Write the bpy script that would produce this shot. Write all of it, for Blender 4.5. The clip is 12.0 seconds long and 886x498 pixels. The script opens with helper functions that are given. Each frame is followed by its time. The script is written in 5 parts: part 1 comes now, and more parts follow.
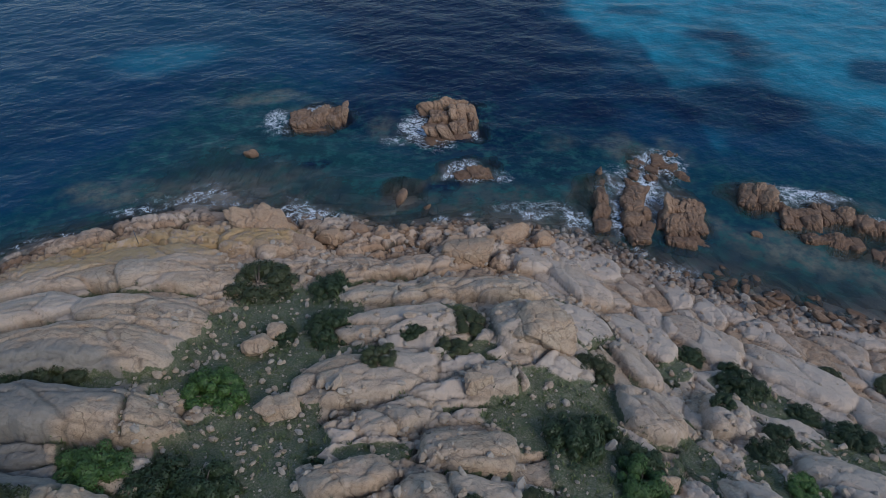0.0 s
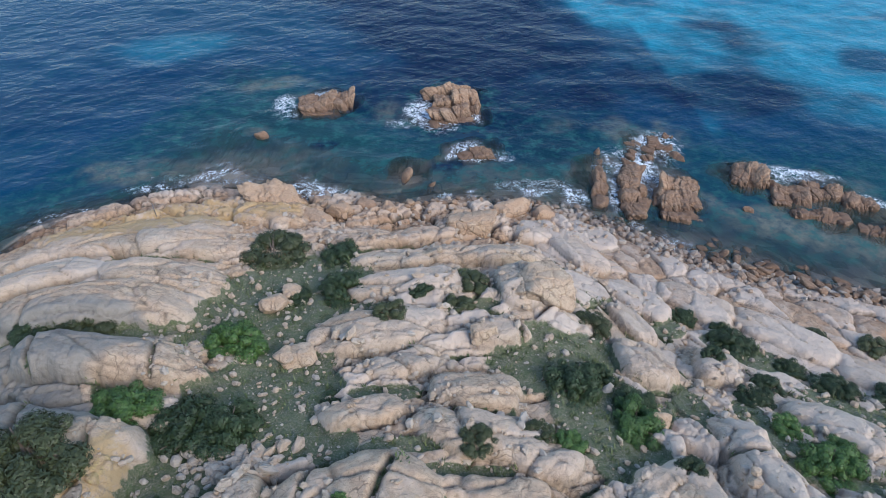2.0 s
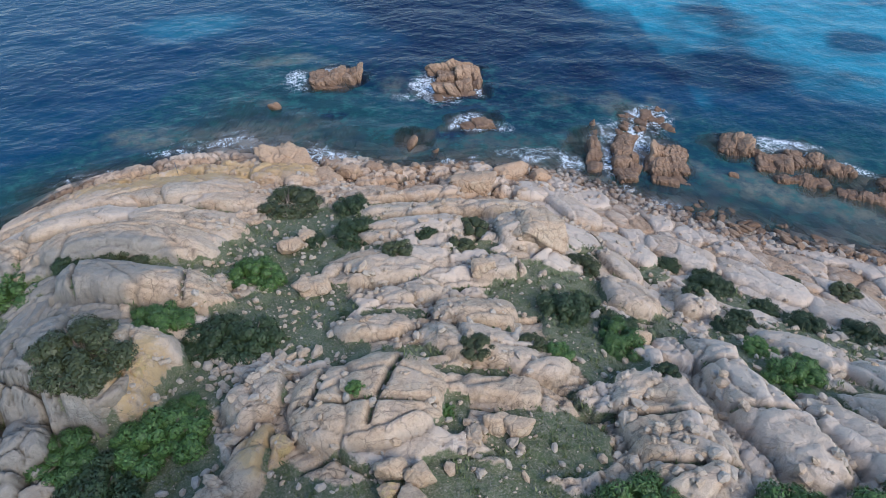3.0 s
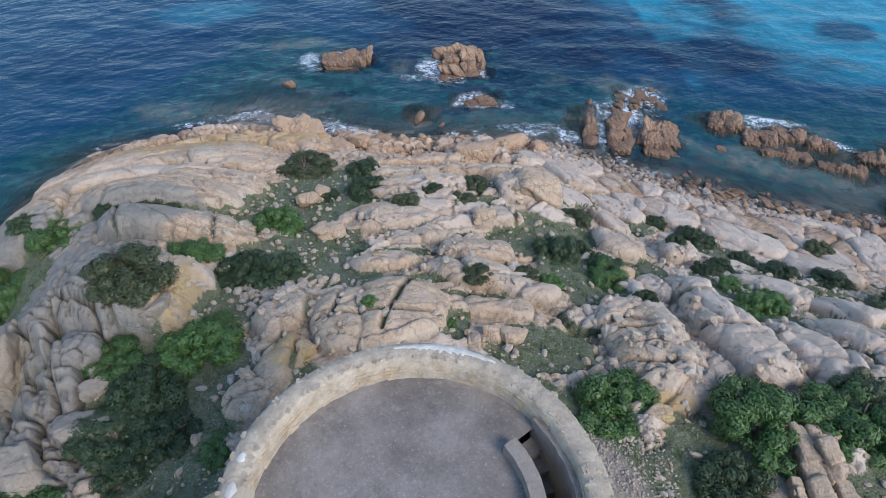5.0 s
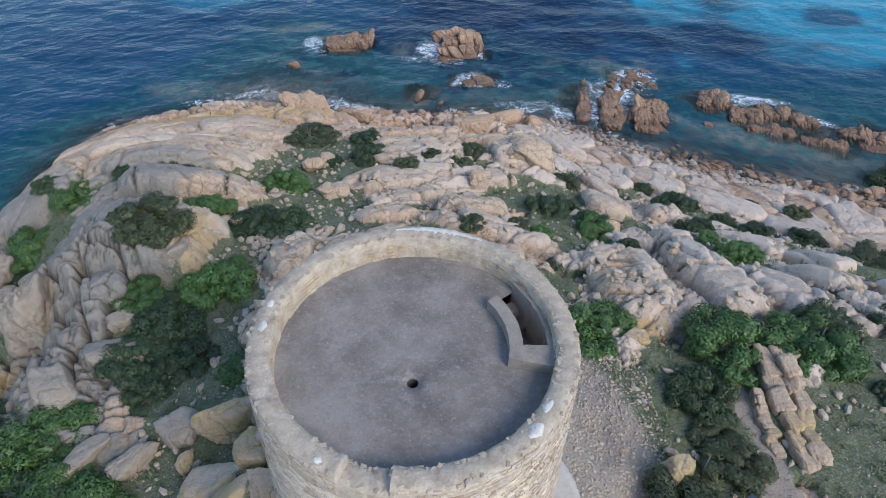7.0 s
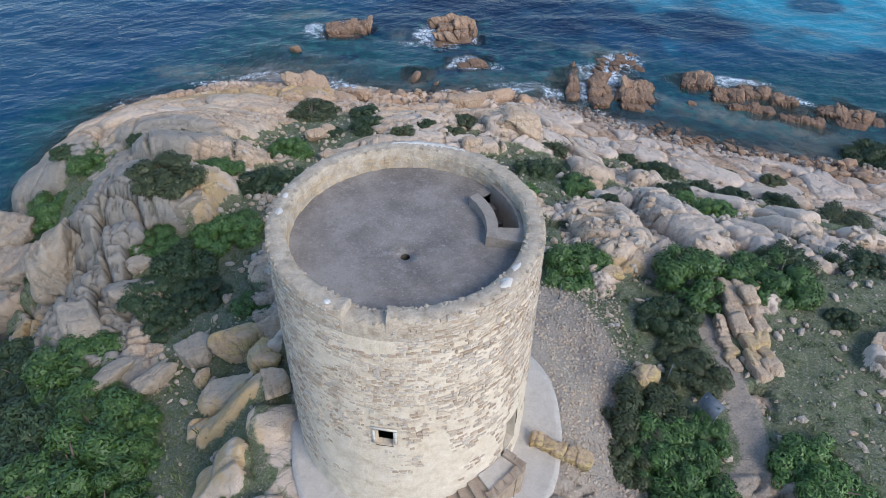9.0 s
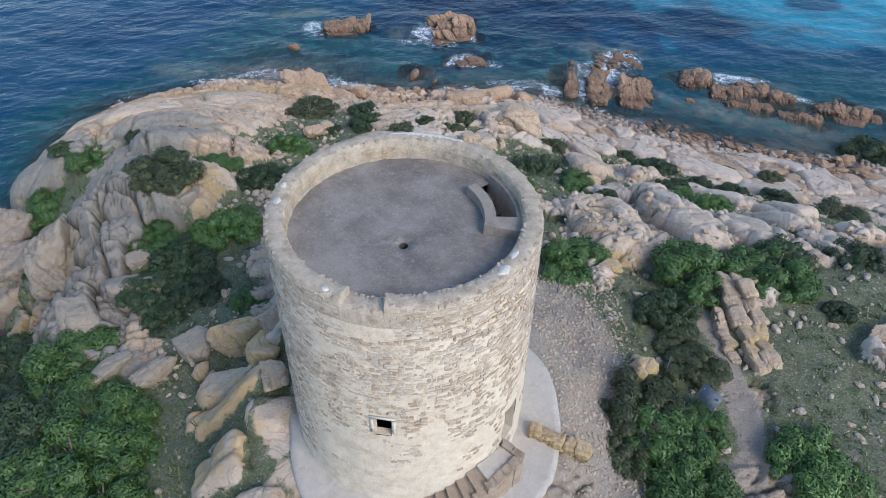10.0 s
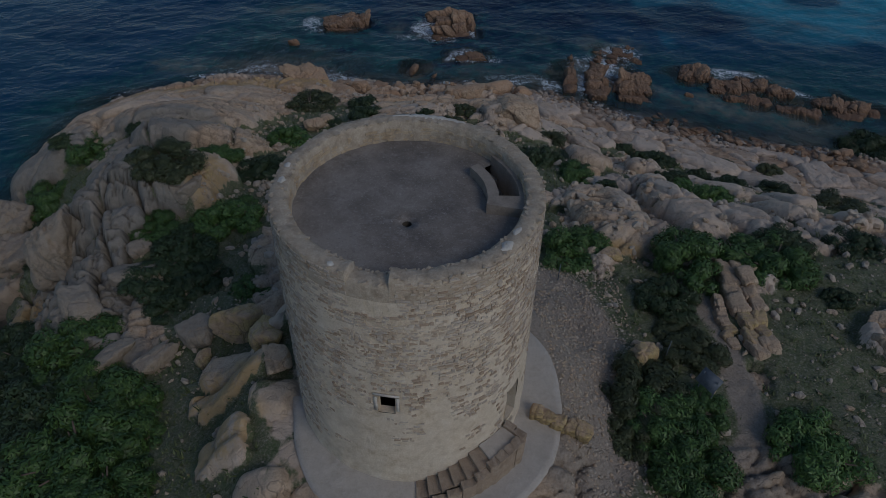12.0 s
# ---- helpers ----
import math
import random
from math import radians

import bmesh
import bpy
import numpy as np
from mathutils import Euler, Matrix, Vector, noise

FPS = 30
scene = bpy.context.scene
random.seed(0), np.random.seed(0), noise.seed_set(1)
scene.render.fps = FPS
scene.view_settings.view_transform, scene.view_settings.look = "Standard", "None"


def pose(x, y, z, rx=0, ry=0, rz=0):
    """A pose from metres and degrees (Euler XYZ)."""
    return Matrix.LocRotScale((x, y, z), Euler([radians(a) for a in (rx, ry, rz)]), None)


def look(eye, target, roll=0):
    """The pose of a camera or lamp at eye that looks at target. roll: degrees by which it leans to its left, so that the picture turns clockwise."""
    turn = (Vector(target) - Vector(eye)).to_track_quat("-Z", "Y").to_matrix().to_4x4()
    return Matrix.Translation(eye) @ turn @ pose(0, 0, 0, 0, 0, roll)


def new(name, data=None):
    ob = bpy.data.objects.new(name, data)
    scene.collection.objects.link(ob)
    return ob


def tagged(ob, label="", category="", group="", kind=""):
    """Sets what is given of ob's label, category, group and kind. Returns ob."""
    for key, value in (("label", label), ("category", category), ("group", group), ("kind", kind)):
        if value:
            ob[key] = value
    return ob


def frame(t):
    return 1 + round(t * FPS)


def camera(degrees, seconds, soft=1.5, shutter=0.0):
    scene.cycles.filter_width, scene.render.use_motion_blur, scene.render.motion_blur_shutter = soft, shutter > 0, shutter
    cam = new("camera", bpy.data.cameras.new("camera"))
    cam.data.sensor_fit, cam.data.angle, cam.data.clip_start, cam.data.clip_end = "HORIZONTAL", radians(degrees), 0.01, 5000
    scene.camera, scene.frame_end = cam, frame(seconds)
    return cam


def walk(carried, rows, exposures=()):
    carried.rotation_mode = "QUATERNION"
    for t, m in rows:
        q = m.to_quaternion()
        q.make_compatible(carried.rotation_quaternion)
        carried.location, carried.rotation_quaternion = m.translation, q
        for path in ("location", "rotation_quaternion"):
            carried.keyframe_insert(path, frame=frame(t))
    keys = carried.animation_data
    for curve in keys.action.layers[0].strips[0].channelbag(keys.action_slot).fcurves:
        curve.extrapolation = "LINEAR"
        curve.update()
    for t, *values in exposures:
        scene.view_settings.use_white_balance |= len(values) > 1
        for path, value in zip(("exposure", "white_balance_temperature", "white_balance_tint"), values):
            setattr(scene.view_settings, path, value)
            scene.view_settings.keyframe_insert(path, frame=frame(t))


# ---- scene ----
cam = camera(70.0, 12.0, soft=0.8)
PATH = [
    (0, (1.285, 7.552, 31.064), (1.369, 9.031, 29.721), 0.8),
    (0.5, (1.124, 7.549, 31.06), (1.212, 9.029, 29.717), 0.8),
    (1, (0.999, 7.211, 31.005), (1.087, 8.692, 29.663), 0.9),
    (1.5, (0.905, 6.278, 30.96), (0.99, 7.759, 29.618), 0.8),
    (2, (0.766, 4.662, 30.822), (0.852, 6.146, 29.483), 0.8),
    (2.5, (0.615, 2.573, 30.653), (0.697, 4.057, 29.314), 0.8),
    (3, (0.486, 0.234, 30.547), (0.566, 1.717, 29.207), 1.0),
    (3.5, (0.425, -1.474, 30.613), (0.506, 0.013, 29.278), 1.0),
    (5.5, (0.208, -5.29, 30.403), (0.275, -3.8, 29.071), 1.2),
    (6, (0.204, -6.122, 30.317), (0.272, -4.633, 28.984), 1.2),
    (6.5, (0.224, -7.052, 30.259), (0.292, -5.563, 28.926), 1.2),
    (7, (0.274, -8.094, 30.193), (0.342, -6.605, 28.86), 1.2),
    (7.5, (0.298, -9.349, 30.072), (0.367, -7.859, 28.74), 1.2),
    (9.5, (0.454, -12.031, 29.861), (0.528, -10.538, 28.532), 1.2),
    (10, (0.453, -12.04, 29.726), (0.529, -10.547, 28.398), 1.2),
    (10.5, (0.402, -12.097, 29.569), (0.481, -10.604, 28.24), 1.3),
    (11, (0.354, -12.211, 29.47), (0.433, -10.718, 28.142), 1.2),
    (11.5, (0.322, -12.316, 29.445), (0.403, -10.823, 28.116), 1.3),
    (12, (0.317, -12.51, 29.398), (0.398, -11.017, 28.07), 1.3),
]
walk(cam, [(t, look(eye, target, roll)) for t, eye, target, roll in PATH],
     [(t, e, 6250, 10) for t, e in ((0, -0.18), (0.2, 0.35), (0.4, 0.82), (0.8, 0.84), (3.5, 0.84), (5.5, 0.78), (11, 0.76), (11.2, 0.58), (11.5, -0.15), (12, -1.35))])

# ---------------------------------------------------------------- world and light
world = bpy.data.worlds.new("world")
scene.world = world
world.use_nodes = True
wn = world.node_tree.nodes
sky = wn.new("ShaderNodeTexSky")
sky.sky_type = 'NISHITA'
sky.sun_disc = False
sky.sun_elevation = radians(38)
sky.sun_rotation = radians(142)
sky.air_density, sky.dust_density, sky.ozone_density = 1.0, 0.3, 2.5
wn["Background"].inputs["Strength"].default_value = 0.15
world.node_tree.links.new(sky.outputs[0], wn["Background"].inputs["Color"])

sun = new("sun", bpy.data.lights.new("sun", 'SUN'))
sun.data.energy, sun.data.angle, sun.data.color = 1.7, radians(28), (1.0, 0.92, 0.83)
SUN_AZ, SUN_EL = radians(142), radians(38)      # clockwise from +y
sd = Vector((math.sin(SUN_AZ) * math.cos(SUN_EL), math.cos(SUN_AZ) * math.cos(SUN_EL), math.sin(SUN_EL)))
sun.matrix_world = look(sd * 200, (0, 0, 0))


# ---------------------------------------------------------------- numbers: noise and cells
def rnd(ix, iy, k):
    """Hashed random numbers from 0 to 1 for lattice places."""
    ix, iy = np.atleast_1d(ix), np.atleast_1d(iy)
    h = (ix.astype(np.int64) * 374761393 + iy.astype(np.int64) * 668265263 + k * 2147483647) & 0xFFFFFFFF
    h = ((h ^ (h >> 13)) * 1274126177) & 0xFFFFFFFF
    h = ((h ^ (h >> 16)) * 2246822519) & 0xFFFFFFFF
    return ((h ^ (h >> 15)) & 0xFFFFFF) / float(0xFFFFFF)


def vnoise(x, y, k=0):
    ix, iy = np.floor(x), np.floor(y)
    fx, fy = x - ix, y - iy
    fx, fy = fx * fx * (3 - 2 * fx), fy * fy * (3 - 2 * fy)
    a = rnd(ix, iy, k) * (1 - fx) + rnd(ix + 1, iy, k) * fx
    b = rnd(ix, iy + 1, k) * (1 - fx) + rnd(ix + 1, iy + 1, k) * fx
    return (a * (1 - fy) + b * fy) * 2 - 1


def fbm(x, y, octaves=4, k=0):
    s, a = 0, 1.0
    for o in range(octaves):
        s = s + a * vnoise(x * 2 ** o + 17.3 * o, y * 2 ** o - 9.1 * o, k + o)
        a *= 0.5
    return s


def cells(x, y, k=0):
    """Voronoi: distance to the border of the cell, a random number of the cell, and the way from its centre."""
    ix, iy = np.floor(x), np.floor(y)
    f1 = np.full(x.shape, 9.0)
    f2 = np.full(x.shape, 9.0)
    idr = np.zeros(x.shape)
    vx = np.zeros(x.shape)
    vy = np.zeros(x.shape)
    for dx in (-1, 0, 1):
        for dy in (-1, 0, 1):
            jx, jy = ix + dx, iy + dy
            px, py = jx + 0.1 + 0.8 * rnd(jx, jy, k), jy + 0.1 + 0.8 * rnd(jx, jy, k + 1)
            d = np.hypot(px - x, py - y)
            near = d < f1
            f2 = np.where(near, f1, np.minimum(f2, d))
            idr = np.where(near, rnd(jx, jy, k + 2), idr)
            vx, vy = np.where(near, x - px, vx), np.where(near, y - py, vy)
            f1 = np.where(near, d, f1)
    return f2 - f1, idr, vx, vy


def smooth(a, b, x):
    t = np.clip((x - a) / (b - a), 0, 1)
    return t * t * (3 - 2 * t)


# ---------------------------------------------------------------- the lie of the land
GX = np.array([-36, -25, -17, -9, -1, 7, 14, 22, 34.0])
GY = np.array([-16, 3, 11, 18, 24, 30, 36, 42, 48.0])
GZ = np.array([[2, 8, 10, 11.5, 12, 11.5, 11, 11, 10],
               [-4, 1.8, 6.4, 8.3, 10.0, 9.8, 9.5, 9.6, 9.4],
               [-5, -1.2, 7.2, 8.3, 9.5, 9.5, 9.3, 9.5, 8.0],
               [-5, 1.4, 7.4, 7.8, 8.7, 8.0, 7.2, 6.2, 4.5],
               [-5, 3.2, 7.2, 6.4, 6.4, 6.4, 4.9, 3.5, 2.2],
               [-4, 4.1, 6.0, 4.8, 5.5, 5.5, 3.1, 1.9, 0.6],
               [-3, 2.2, 3.5, 3.3, 3.3, 2.9, 1.5, 0.2, -1.0],
               [-3, 0.6, 1.9, 1.5, 0.9, 0.9, 0.1, -1.2, -2],
               [-4, -2, -.5, -.6, -1.3, -1.3, -1.5, -2, -2.5]])


def crom(p0, p1, p2, p3, t):
    return 0.5 * (2 * p1 + (p2 - p0) * t + (2 * p0 - 5 * p1 + 4 * p2 - p3) * t * t + (3 * p1 - p0 - 3 * p2 + p3) * t ** 3)


def lie(x, y):
    """Smooth height of the ground, through the table above."""
    u = np.interp(x, GX, np.arange(9.0))
    v = np.interp(y, GY, np.arange(9.0))
    i, j = np.minimum(u.astype(int), 7), np.minimum(v.astype(int), 7)
    fu, fv = u - i, v - j
    rows = []
    for dj in (-1, 0, 1, 2):
        jj = np.clip(j + dj, 0, 8)
        rows.append(crom(*[GZ[jj, np.clip(i + di, 0, 8)] for di in (-1, 0, 1, 2)], fu))
    z = crom(*rows, fv)
    out = np.maximum.reduce([np.maximum(0, y - 48), np.maximum(0, GX[0] - x)])
    return z - np.minimum(out * 0.12, 6.0)


TOWER_X, TOWER_Y = 0.1, 0.88
TOWER_BASE, TOWER_FLOOR, TOWER_RIM = 11.45, 19.15, 19.75

# outcrops: x, y, half length, half width, turn in degrees, height
SLABS_WEST = [(-14.6, 18.2, 4.2, 2.7, -8, 1.7), (-14.0, 24.2, 4.4, 1.35, 0, 1.25), (-15.6, 28.3, 4.8, 1.7, 6, 1.0), (-13.6, 31.6, 3.6, 1.7, -14, 0.8),
              (-17.2, 37.6, 5.4, 2.5, 8, 0.9), (-9.6, 41.4, 2.7, 1.7, -8, 0.8), (-24.2, 36.4, 4.8, 2.2, 24, 0.9), (-21.0, 32.0, 3.4, 1.8, 16, 0.8),
              (-26.0, 27.4, 3.6, 2.4, 5, 1.3), (-12.2, 36.2, 2.2, 1.5, 10, 0.6), (-19.3, 15.9, 2.3, 2.7, 15, 1.5), (-15.0, 14.4, 1.5, 1.9, 12, 0.8),
              (-6.3, 15.7, 1.6, 1.15, 38, 1.0), (-6.4, 12.2, 0.95, 2.3, -32, 0.8)]
SLABS_MID = [(-1.9, 15.0, 3.1, 2.2, 6, 1.05), (2.9, 21.4, 1.9, 1.3, -12, 0.9), (-1.3, 26.4, 3.3, 1.6, 5, 0.75), (0.0, 23.6, 1.7, 1.0, 20, 0.6), (2.6, 18.7, 2.5, 1.2, -14, 0.7),
             (5.5, 17.7, 1.7, 1.1, -24, 0.6), (3.5, 15.9, 2.1, 0.7, -4, 0.55), (-1.8, 20.0, 1.7, 1.0, 14, 0.5), (0.4, 30.2, 3.2, 1.3, 5, 0.6), (-0.6, 33.8, 2.7, 1.1, 0, 0.5),
             (3.6, 34.2, 2.3, 1.2, -6, 0.6), (7.6, 29.6, 2.2, 2.0, 0, 0.95), (6.9, 34.0, 2.4, 1.4, 10, 0.8), (-2.6, 37.4, 3.0, 1.1, 0, 0.5), (1.5, 38.2, 2.2, 1.0, 5, 0.5), (4.6, 25.8, 1.4, 0.9, 12, 0.5)]
SLABS_EAST = [(10.7, 13.4, 1.9, 3.6, 3, 0.8), (14.7, 15.6, 1.25, 4.6, 6, 1.0), (12.5, 24.3, 1.5, 1.9, -6, 0.85), (16.8, 24.6, 1.3, 1.5, -16, 0.8), (11.9, 36.4, 1.2, 3.0, 22, 0.6), (9.6, 38.6, 1.5, 1.4, 0, 0.6),
              (17.4, 13.2, 1.1, 2.6, 10, 0.7), (20.2, 19.8, 1.4, 2.0, 34, 0.7), (22.6, 17.4, 1.3, 1.8, 30, 0.7), (20.6, 14.2, 1.4, 1.6, 18, 0.7), (14.6, 31.0, 1.3, 2.4, 38, 0.5), (18.6, 31.2, 1.4, 2.6, 42, 0.5),
              (22.6, 28.2, 1.5, 2.6, 46, 0.5), (26.2, 24.4, 1.6, 2.6, 50, 0.5), (24.2, 13.0, 1.5, 1.1, 10, 0.6), (13.2, 28.2, 1.0, 1.6, 20, 0.5)]
SLABS_TOWER = [(-7.2, 3.2, 1.2, 0.85, -8, 0.65), (-6.1, 1.8, 1.6, 0.6, 10, 0.7), (-4.9, 4.2, 1.4, 0.8, 42, 0.8), (-6.0, -0.7, 1.1, 0.85, -6, 0.6), (-4.6, 0.5, 0.7, 0.7, 0, 0.35), (-4.6, -2.6, 0.9, 0.8, 12, 0.4),
               (-7.9, 1.9, 0.6, 0.45, 0, 0.45), (19.0, 3.4, 0.9, 0.8, -30, 0.4), (20.6, 4.4, 1.2, 0.9, 20, 0.4)]
# open joints that split the big slabs: from x, y to x, y, half width
JOINTS = [(-4.9, 17.4, -5.5, 12.2, 0.16), (-0.6, 16.8, -1.4, 13.6, 0.10), (-3.4, 17.2, -3.9, 14.4, 0.07), (-4.4, 14.6, 1.0, 14.4, 0.06), (-15.4, 20.9, -13.2, 15.2, 0.09), (-17.4, 20.6, -17.0, 15.4, 0.08),
          (-12.2, 20.4, -11.4, 16.4, 0.09), (-17.2, 25.2, -16.6, 22.8, 0.07), (-12.0, 25.4, -11.6, 23.0, 0.06), (12.8, 17.6, 13.0, 10.0, 0.16), (13.4, 17.4, 16.2, 17.0, 0.06), (13.3, 14.6, 16.4, 13.9, 0.08),
          (8.9, 14.4, 12.6, 14.1, 0.07), (9.0, 12.0, 12.6, 11.5, 0.06), (5.2, 31.0, 5.6, 24.8, 0.14), (16.5, 19.4, 16.0, 11.2, 0.10)]


# green hollows and earth: x, y, half length, half width, turn
HOLLOWS_SMALL = [(1.5, 31.9, 2.6, 0.45, 0), (3.6, 28.0, 1.6, 0.5, 0), (-15.8, 26.2, 2.6, 0.6, 0), (13.6, 20.6, 0.7, 2.2, 0), (16.4, 20.4, 0.7, 2.2, 10), (15.2, 28.2, 1.2, 1.0, 0), (21.6, 22.2, 1.6, 0.9, -30), (24.6, 20.2, 2.2, 0.9, -30)]
HOLLOWS = [(-7.8, 28.6, 4.0, 5.6, 0), (-6.6, 22.4, 3.2, 4.8, 0), (-9.2, 18.4, 3.6, 2.6, 0), (-4.6, 32.4, 3.4, 2.4, 10), (-3.6, 19.0, 1.8, 1.6, 0), (-10.4, 12.0, 3.0, 4.4, 10),
           (-9.6, 7.0, 2.2, 4.0, 25), (7.0, 23.8, 3.6, 2.4, 20), (9.2, 20.6, 2.8, 2.6, 0), (9.6, 17.6, 1.8, 1.6, 0),
           (5.6, 13.0, 2.6, 1.8, 0), (0.8, 10.2, 6.0, 2.3, 0), (-6.9, 1.2, 2.6, 5.0, 0), (10.6, 4.0, 4.6, 5.4, 0), (6.9, 3.0, 3.0, 7.0, 0), (18.6, 3.4, 6.5, 5.2, 0), (26.0, 16.4, 6.0, 2.6, -20),
           (0.2, 18.2, 1.6, 0.6, 0), (2.0, 16.9, 2.2, 0.4, 0), (1.6, 14.8, 0.7, 1.2, 0), (-0.8, 21.5, 1.5, 0.5, 0), (3.5, 20.0, 1.5, 0.35, 0), (-2.5, 28.3, 2.4, 0.5, 0), (19.0, 26.4, 2.4, 1.2, -25), (-23.4, 20.0, 1.8, 6.0, 0), (-11.5, 1.0, 6.0, 4.6, 0), (17.5, 17.6, 1.8, 1.2, -20)]


def ellipse(x, y, cx, cy, rx, ry, turn):
    c, s = math.cos(radians(turn)), math.sin(radians(turn))
    u, v = (x - cx) * c + (y - cy) * s, -(x - cx) * s + (y - cy) * c
    return u / rx, v / ry


def green(x, y):
    """1 in hollows with earth and low growth, 0 on bare rock."""
    g = np.zeros(np.shape(x))
    n = fbm(x * 0.45, y * 0.45, 4, 40) * 0.45
    for cx, cy, rx, ry, turn in HOLLOWS + HOLLOWS_SMALL:
        u, v = ellipse(x, y, cx, cy, rx, ry, turn)
        g = np.maximum(g, smooth(1.15, 0.85, np.hypot(u, v) + 0.75 * n))
    return g


def slabs(u, v, big, k, rough):
    """Jointed granite: tilted slabs with worn shoulders, split again into blocks and chips."""
    e1, r1, ax, ay = cells(u / big[0], v / big[1], k)
    e2, r2, bx, by = cells(u / (big[0] * 0.40) + 3.1, v / (big[1] * 0.5), k + 10)
    e3, r3, cx, cy = cells(u / 0.62, v / 0.40 + 1.7, k + 20)
    s1 = 1 - (1 - np.clip(e1 / 0.30, 0, 1)) ** 2.4
    s2 = 1 - (1 - np.clip(e2 / 0.30, 0, 1)) ** 2.4
    s3 = 1 - (1 - np.clip(e3 / 0.30, 0, 1)) ** 2.0
    z = 0.60 * (s1 - 0.8) + 0.80 * (r1 - 0.5) + 0.75 * (r1 - 0.35) * ay
    z = z + (0.35 + 0.65 * rough) * (0.30 * (s2 - 0.8) + 0.30 * (r2 - 0.5) + 0.26 * (r2 - 0.4) * by)
    z = z + rough * (0.16 * (s3 - 0.7) + 0.12 * (r3 - 0.5))
    z = z - 0.06 * np.abs(fbm(u * 0.55, v * 2.0, 4, k + 30)) ** 0.8 + 0.03
    crack_shade = np.maximum(1 - e1 / 0.075, 0.85 * (1 - e2 / 0.06) * (0.35 + 0.65 * rough))
    crack_shade = np.maximum(crack_shade, 0.6 * (1 - e3 / 0.10) * smooth(0.5, 0.9, rough))
    return z, np.clip(crack_shade, 0, 1), 0.6 * r1 + 0.4 * r2, e1


def land(x, y):
    """Height of the ground with its slabs, joints and blocks; green share, cracks with painted shade, and tone of the
    slabs.
    """
    z = lie(x, y)
    d = np.hypot(x - TOWER_X, y - TOWER_Y)
    z = z + (11.35 - z) * smooth(7.6, 5.0, d)
    g = green(x, y)
    wx, wy = x + 0.9 * fbm(x * 0.16, y * 0.16, 3, 5), y + 0.9 * fbm(x * 0.16, y * 0.16, 3, 9)
    wx, wy = wx + 0.10 * fbm(x * 1.1, y * 1.1, 2, 15), wy + 0.10 * fbm(x * 1.1, y * 1.1, 2, 19)
    rock = 1 - g
    broad, foot_shade, slit = np.zeros(np.shape(x)), np.zeros(np.shape(x)), np.zeros(np.shape(x))
    top, own = np.zeros(np.shape(x)), np.full(np.shape(x), 0.4)
    mx, my = wx * 0.4 + x * 0.6, wy * 0.4 + y * 0.6
    ragged = 0.10 * fbm(x * 0.8, y * 0.8, 3, 35)
    for cx, cy, rx, ry, tn, h in SLABS_WEST + SLABS_MID + SLABS_EAST + SLABS_TOWER:
        a, b = ellipse(mx, my, cx, cy, rx, ry, tn)
        r = (np.abs(a) ** 3.4 + np.abs(b) ** 3.4) ** (1 / 3.4) + ragged * 1.2 / math.sqrt(min(rx, ry))
        top = np.maximum(top, h * np.clip(1 - np.clip(r / 1.04, 0, 1) ** 5, 0, 1) ** 0.55 * (0.92 - 0.12 * b + 0.08 * np.clip(1 - r, 0, 1)))
        # dark ring on the ground round each slab foot, contact shade kept as colour
        foot_shade = np.maximum(foot_shade, smooth(0.93, 1.03, r) * smooth(1.16, 1.06, r))
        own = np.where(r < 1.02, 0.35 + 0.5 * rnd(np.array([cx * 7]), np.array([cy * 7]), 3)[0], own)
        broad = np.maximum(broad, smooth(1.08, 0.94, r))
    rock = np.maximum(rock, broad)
    foot_shade = foot_shade * (1 - broad)
    for x0, y0, x1, y1, w in JOINTS:
        t = np.clip(((mx - x0) * (x1 - x0) + (my - y0) * (y1 - y0)) / ((x1 - x0) ** 2 + (y1 - y0) ** 2), 0, 1)
        slit = np.maximum(slit, smooth(w + 0.14, w * 0.4, np.hypot(mx - x0 - t * (x1 - x0), my - y0 - t * (y1 - y0))))
    own = np.clip(own, 0, 1)
    z = z + 1.2 * top - 0.5 * smooth(0.8, 2.6, z) * smooth(7.0, 10.0, y) - 0.38 * slit * broad
    near = smooth(4.6, 6.0, d) * smooth(-12.0, -6.0, y)
    crag = smooth(-12.0, -14.0, x) * smooth(7.5, 10.0, y) * smooth(18.6, 16.4, y)
    # the western crag: big blocks wedged apart
    ce, cr, cu, cv = cells(mx / 2.1 + 0.25 * my / 2.1, my / 1.7 - 0.2 * mx / 2.1, 210)
    de, dr, du, dv = cells(mx / 0.95 + 4.0, my / 0.8, 230)
    wedge = 1.0 * (1 - (1 - np.clip(ce / 0.30, 0, 1)) ** 2.2 - 0.8) + 0.9 * (cr - 0.5) + 0.5 * (cr - 0.4) * cv + 0.28 * (1 - (1 - np.clip(de / 0.3, 0, 1)) ** 2 - 0.8) * (dr > 0.35) + 0.22 * (dr - 0.5)
    shore = smooth(3.2, 1.0, z) * smooth(-1.0, 0.2, z)
    a, b = ellipse(wx, wy, -19.4, 13.2, 2.6, 2.4, 20)
    z = z - 1.6 * smooth(1.15, 0.7, np.hypot(a, b))
    calm = (1 - 0.55 * broad) * (0.85 + 0.25 * shore) * (1 - 0.4 * crag)
    z = z + crag * wedge
    rock = rock * near
    rough = 0.3 + 0.7 * smooth(-0.3, 0.25, fbm(x * 0.13, y * 0.13, 2, 90))
    shore = shore * smooth(17, 11, x)
    rough = np.maximum.reduce([rough, 1.2 * crag, 1.1 * shore])
    # joints run across the slope, and down it on the east side
    c, s = math.cos(radians(9)), math.sin(radians(9))
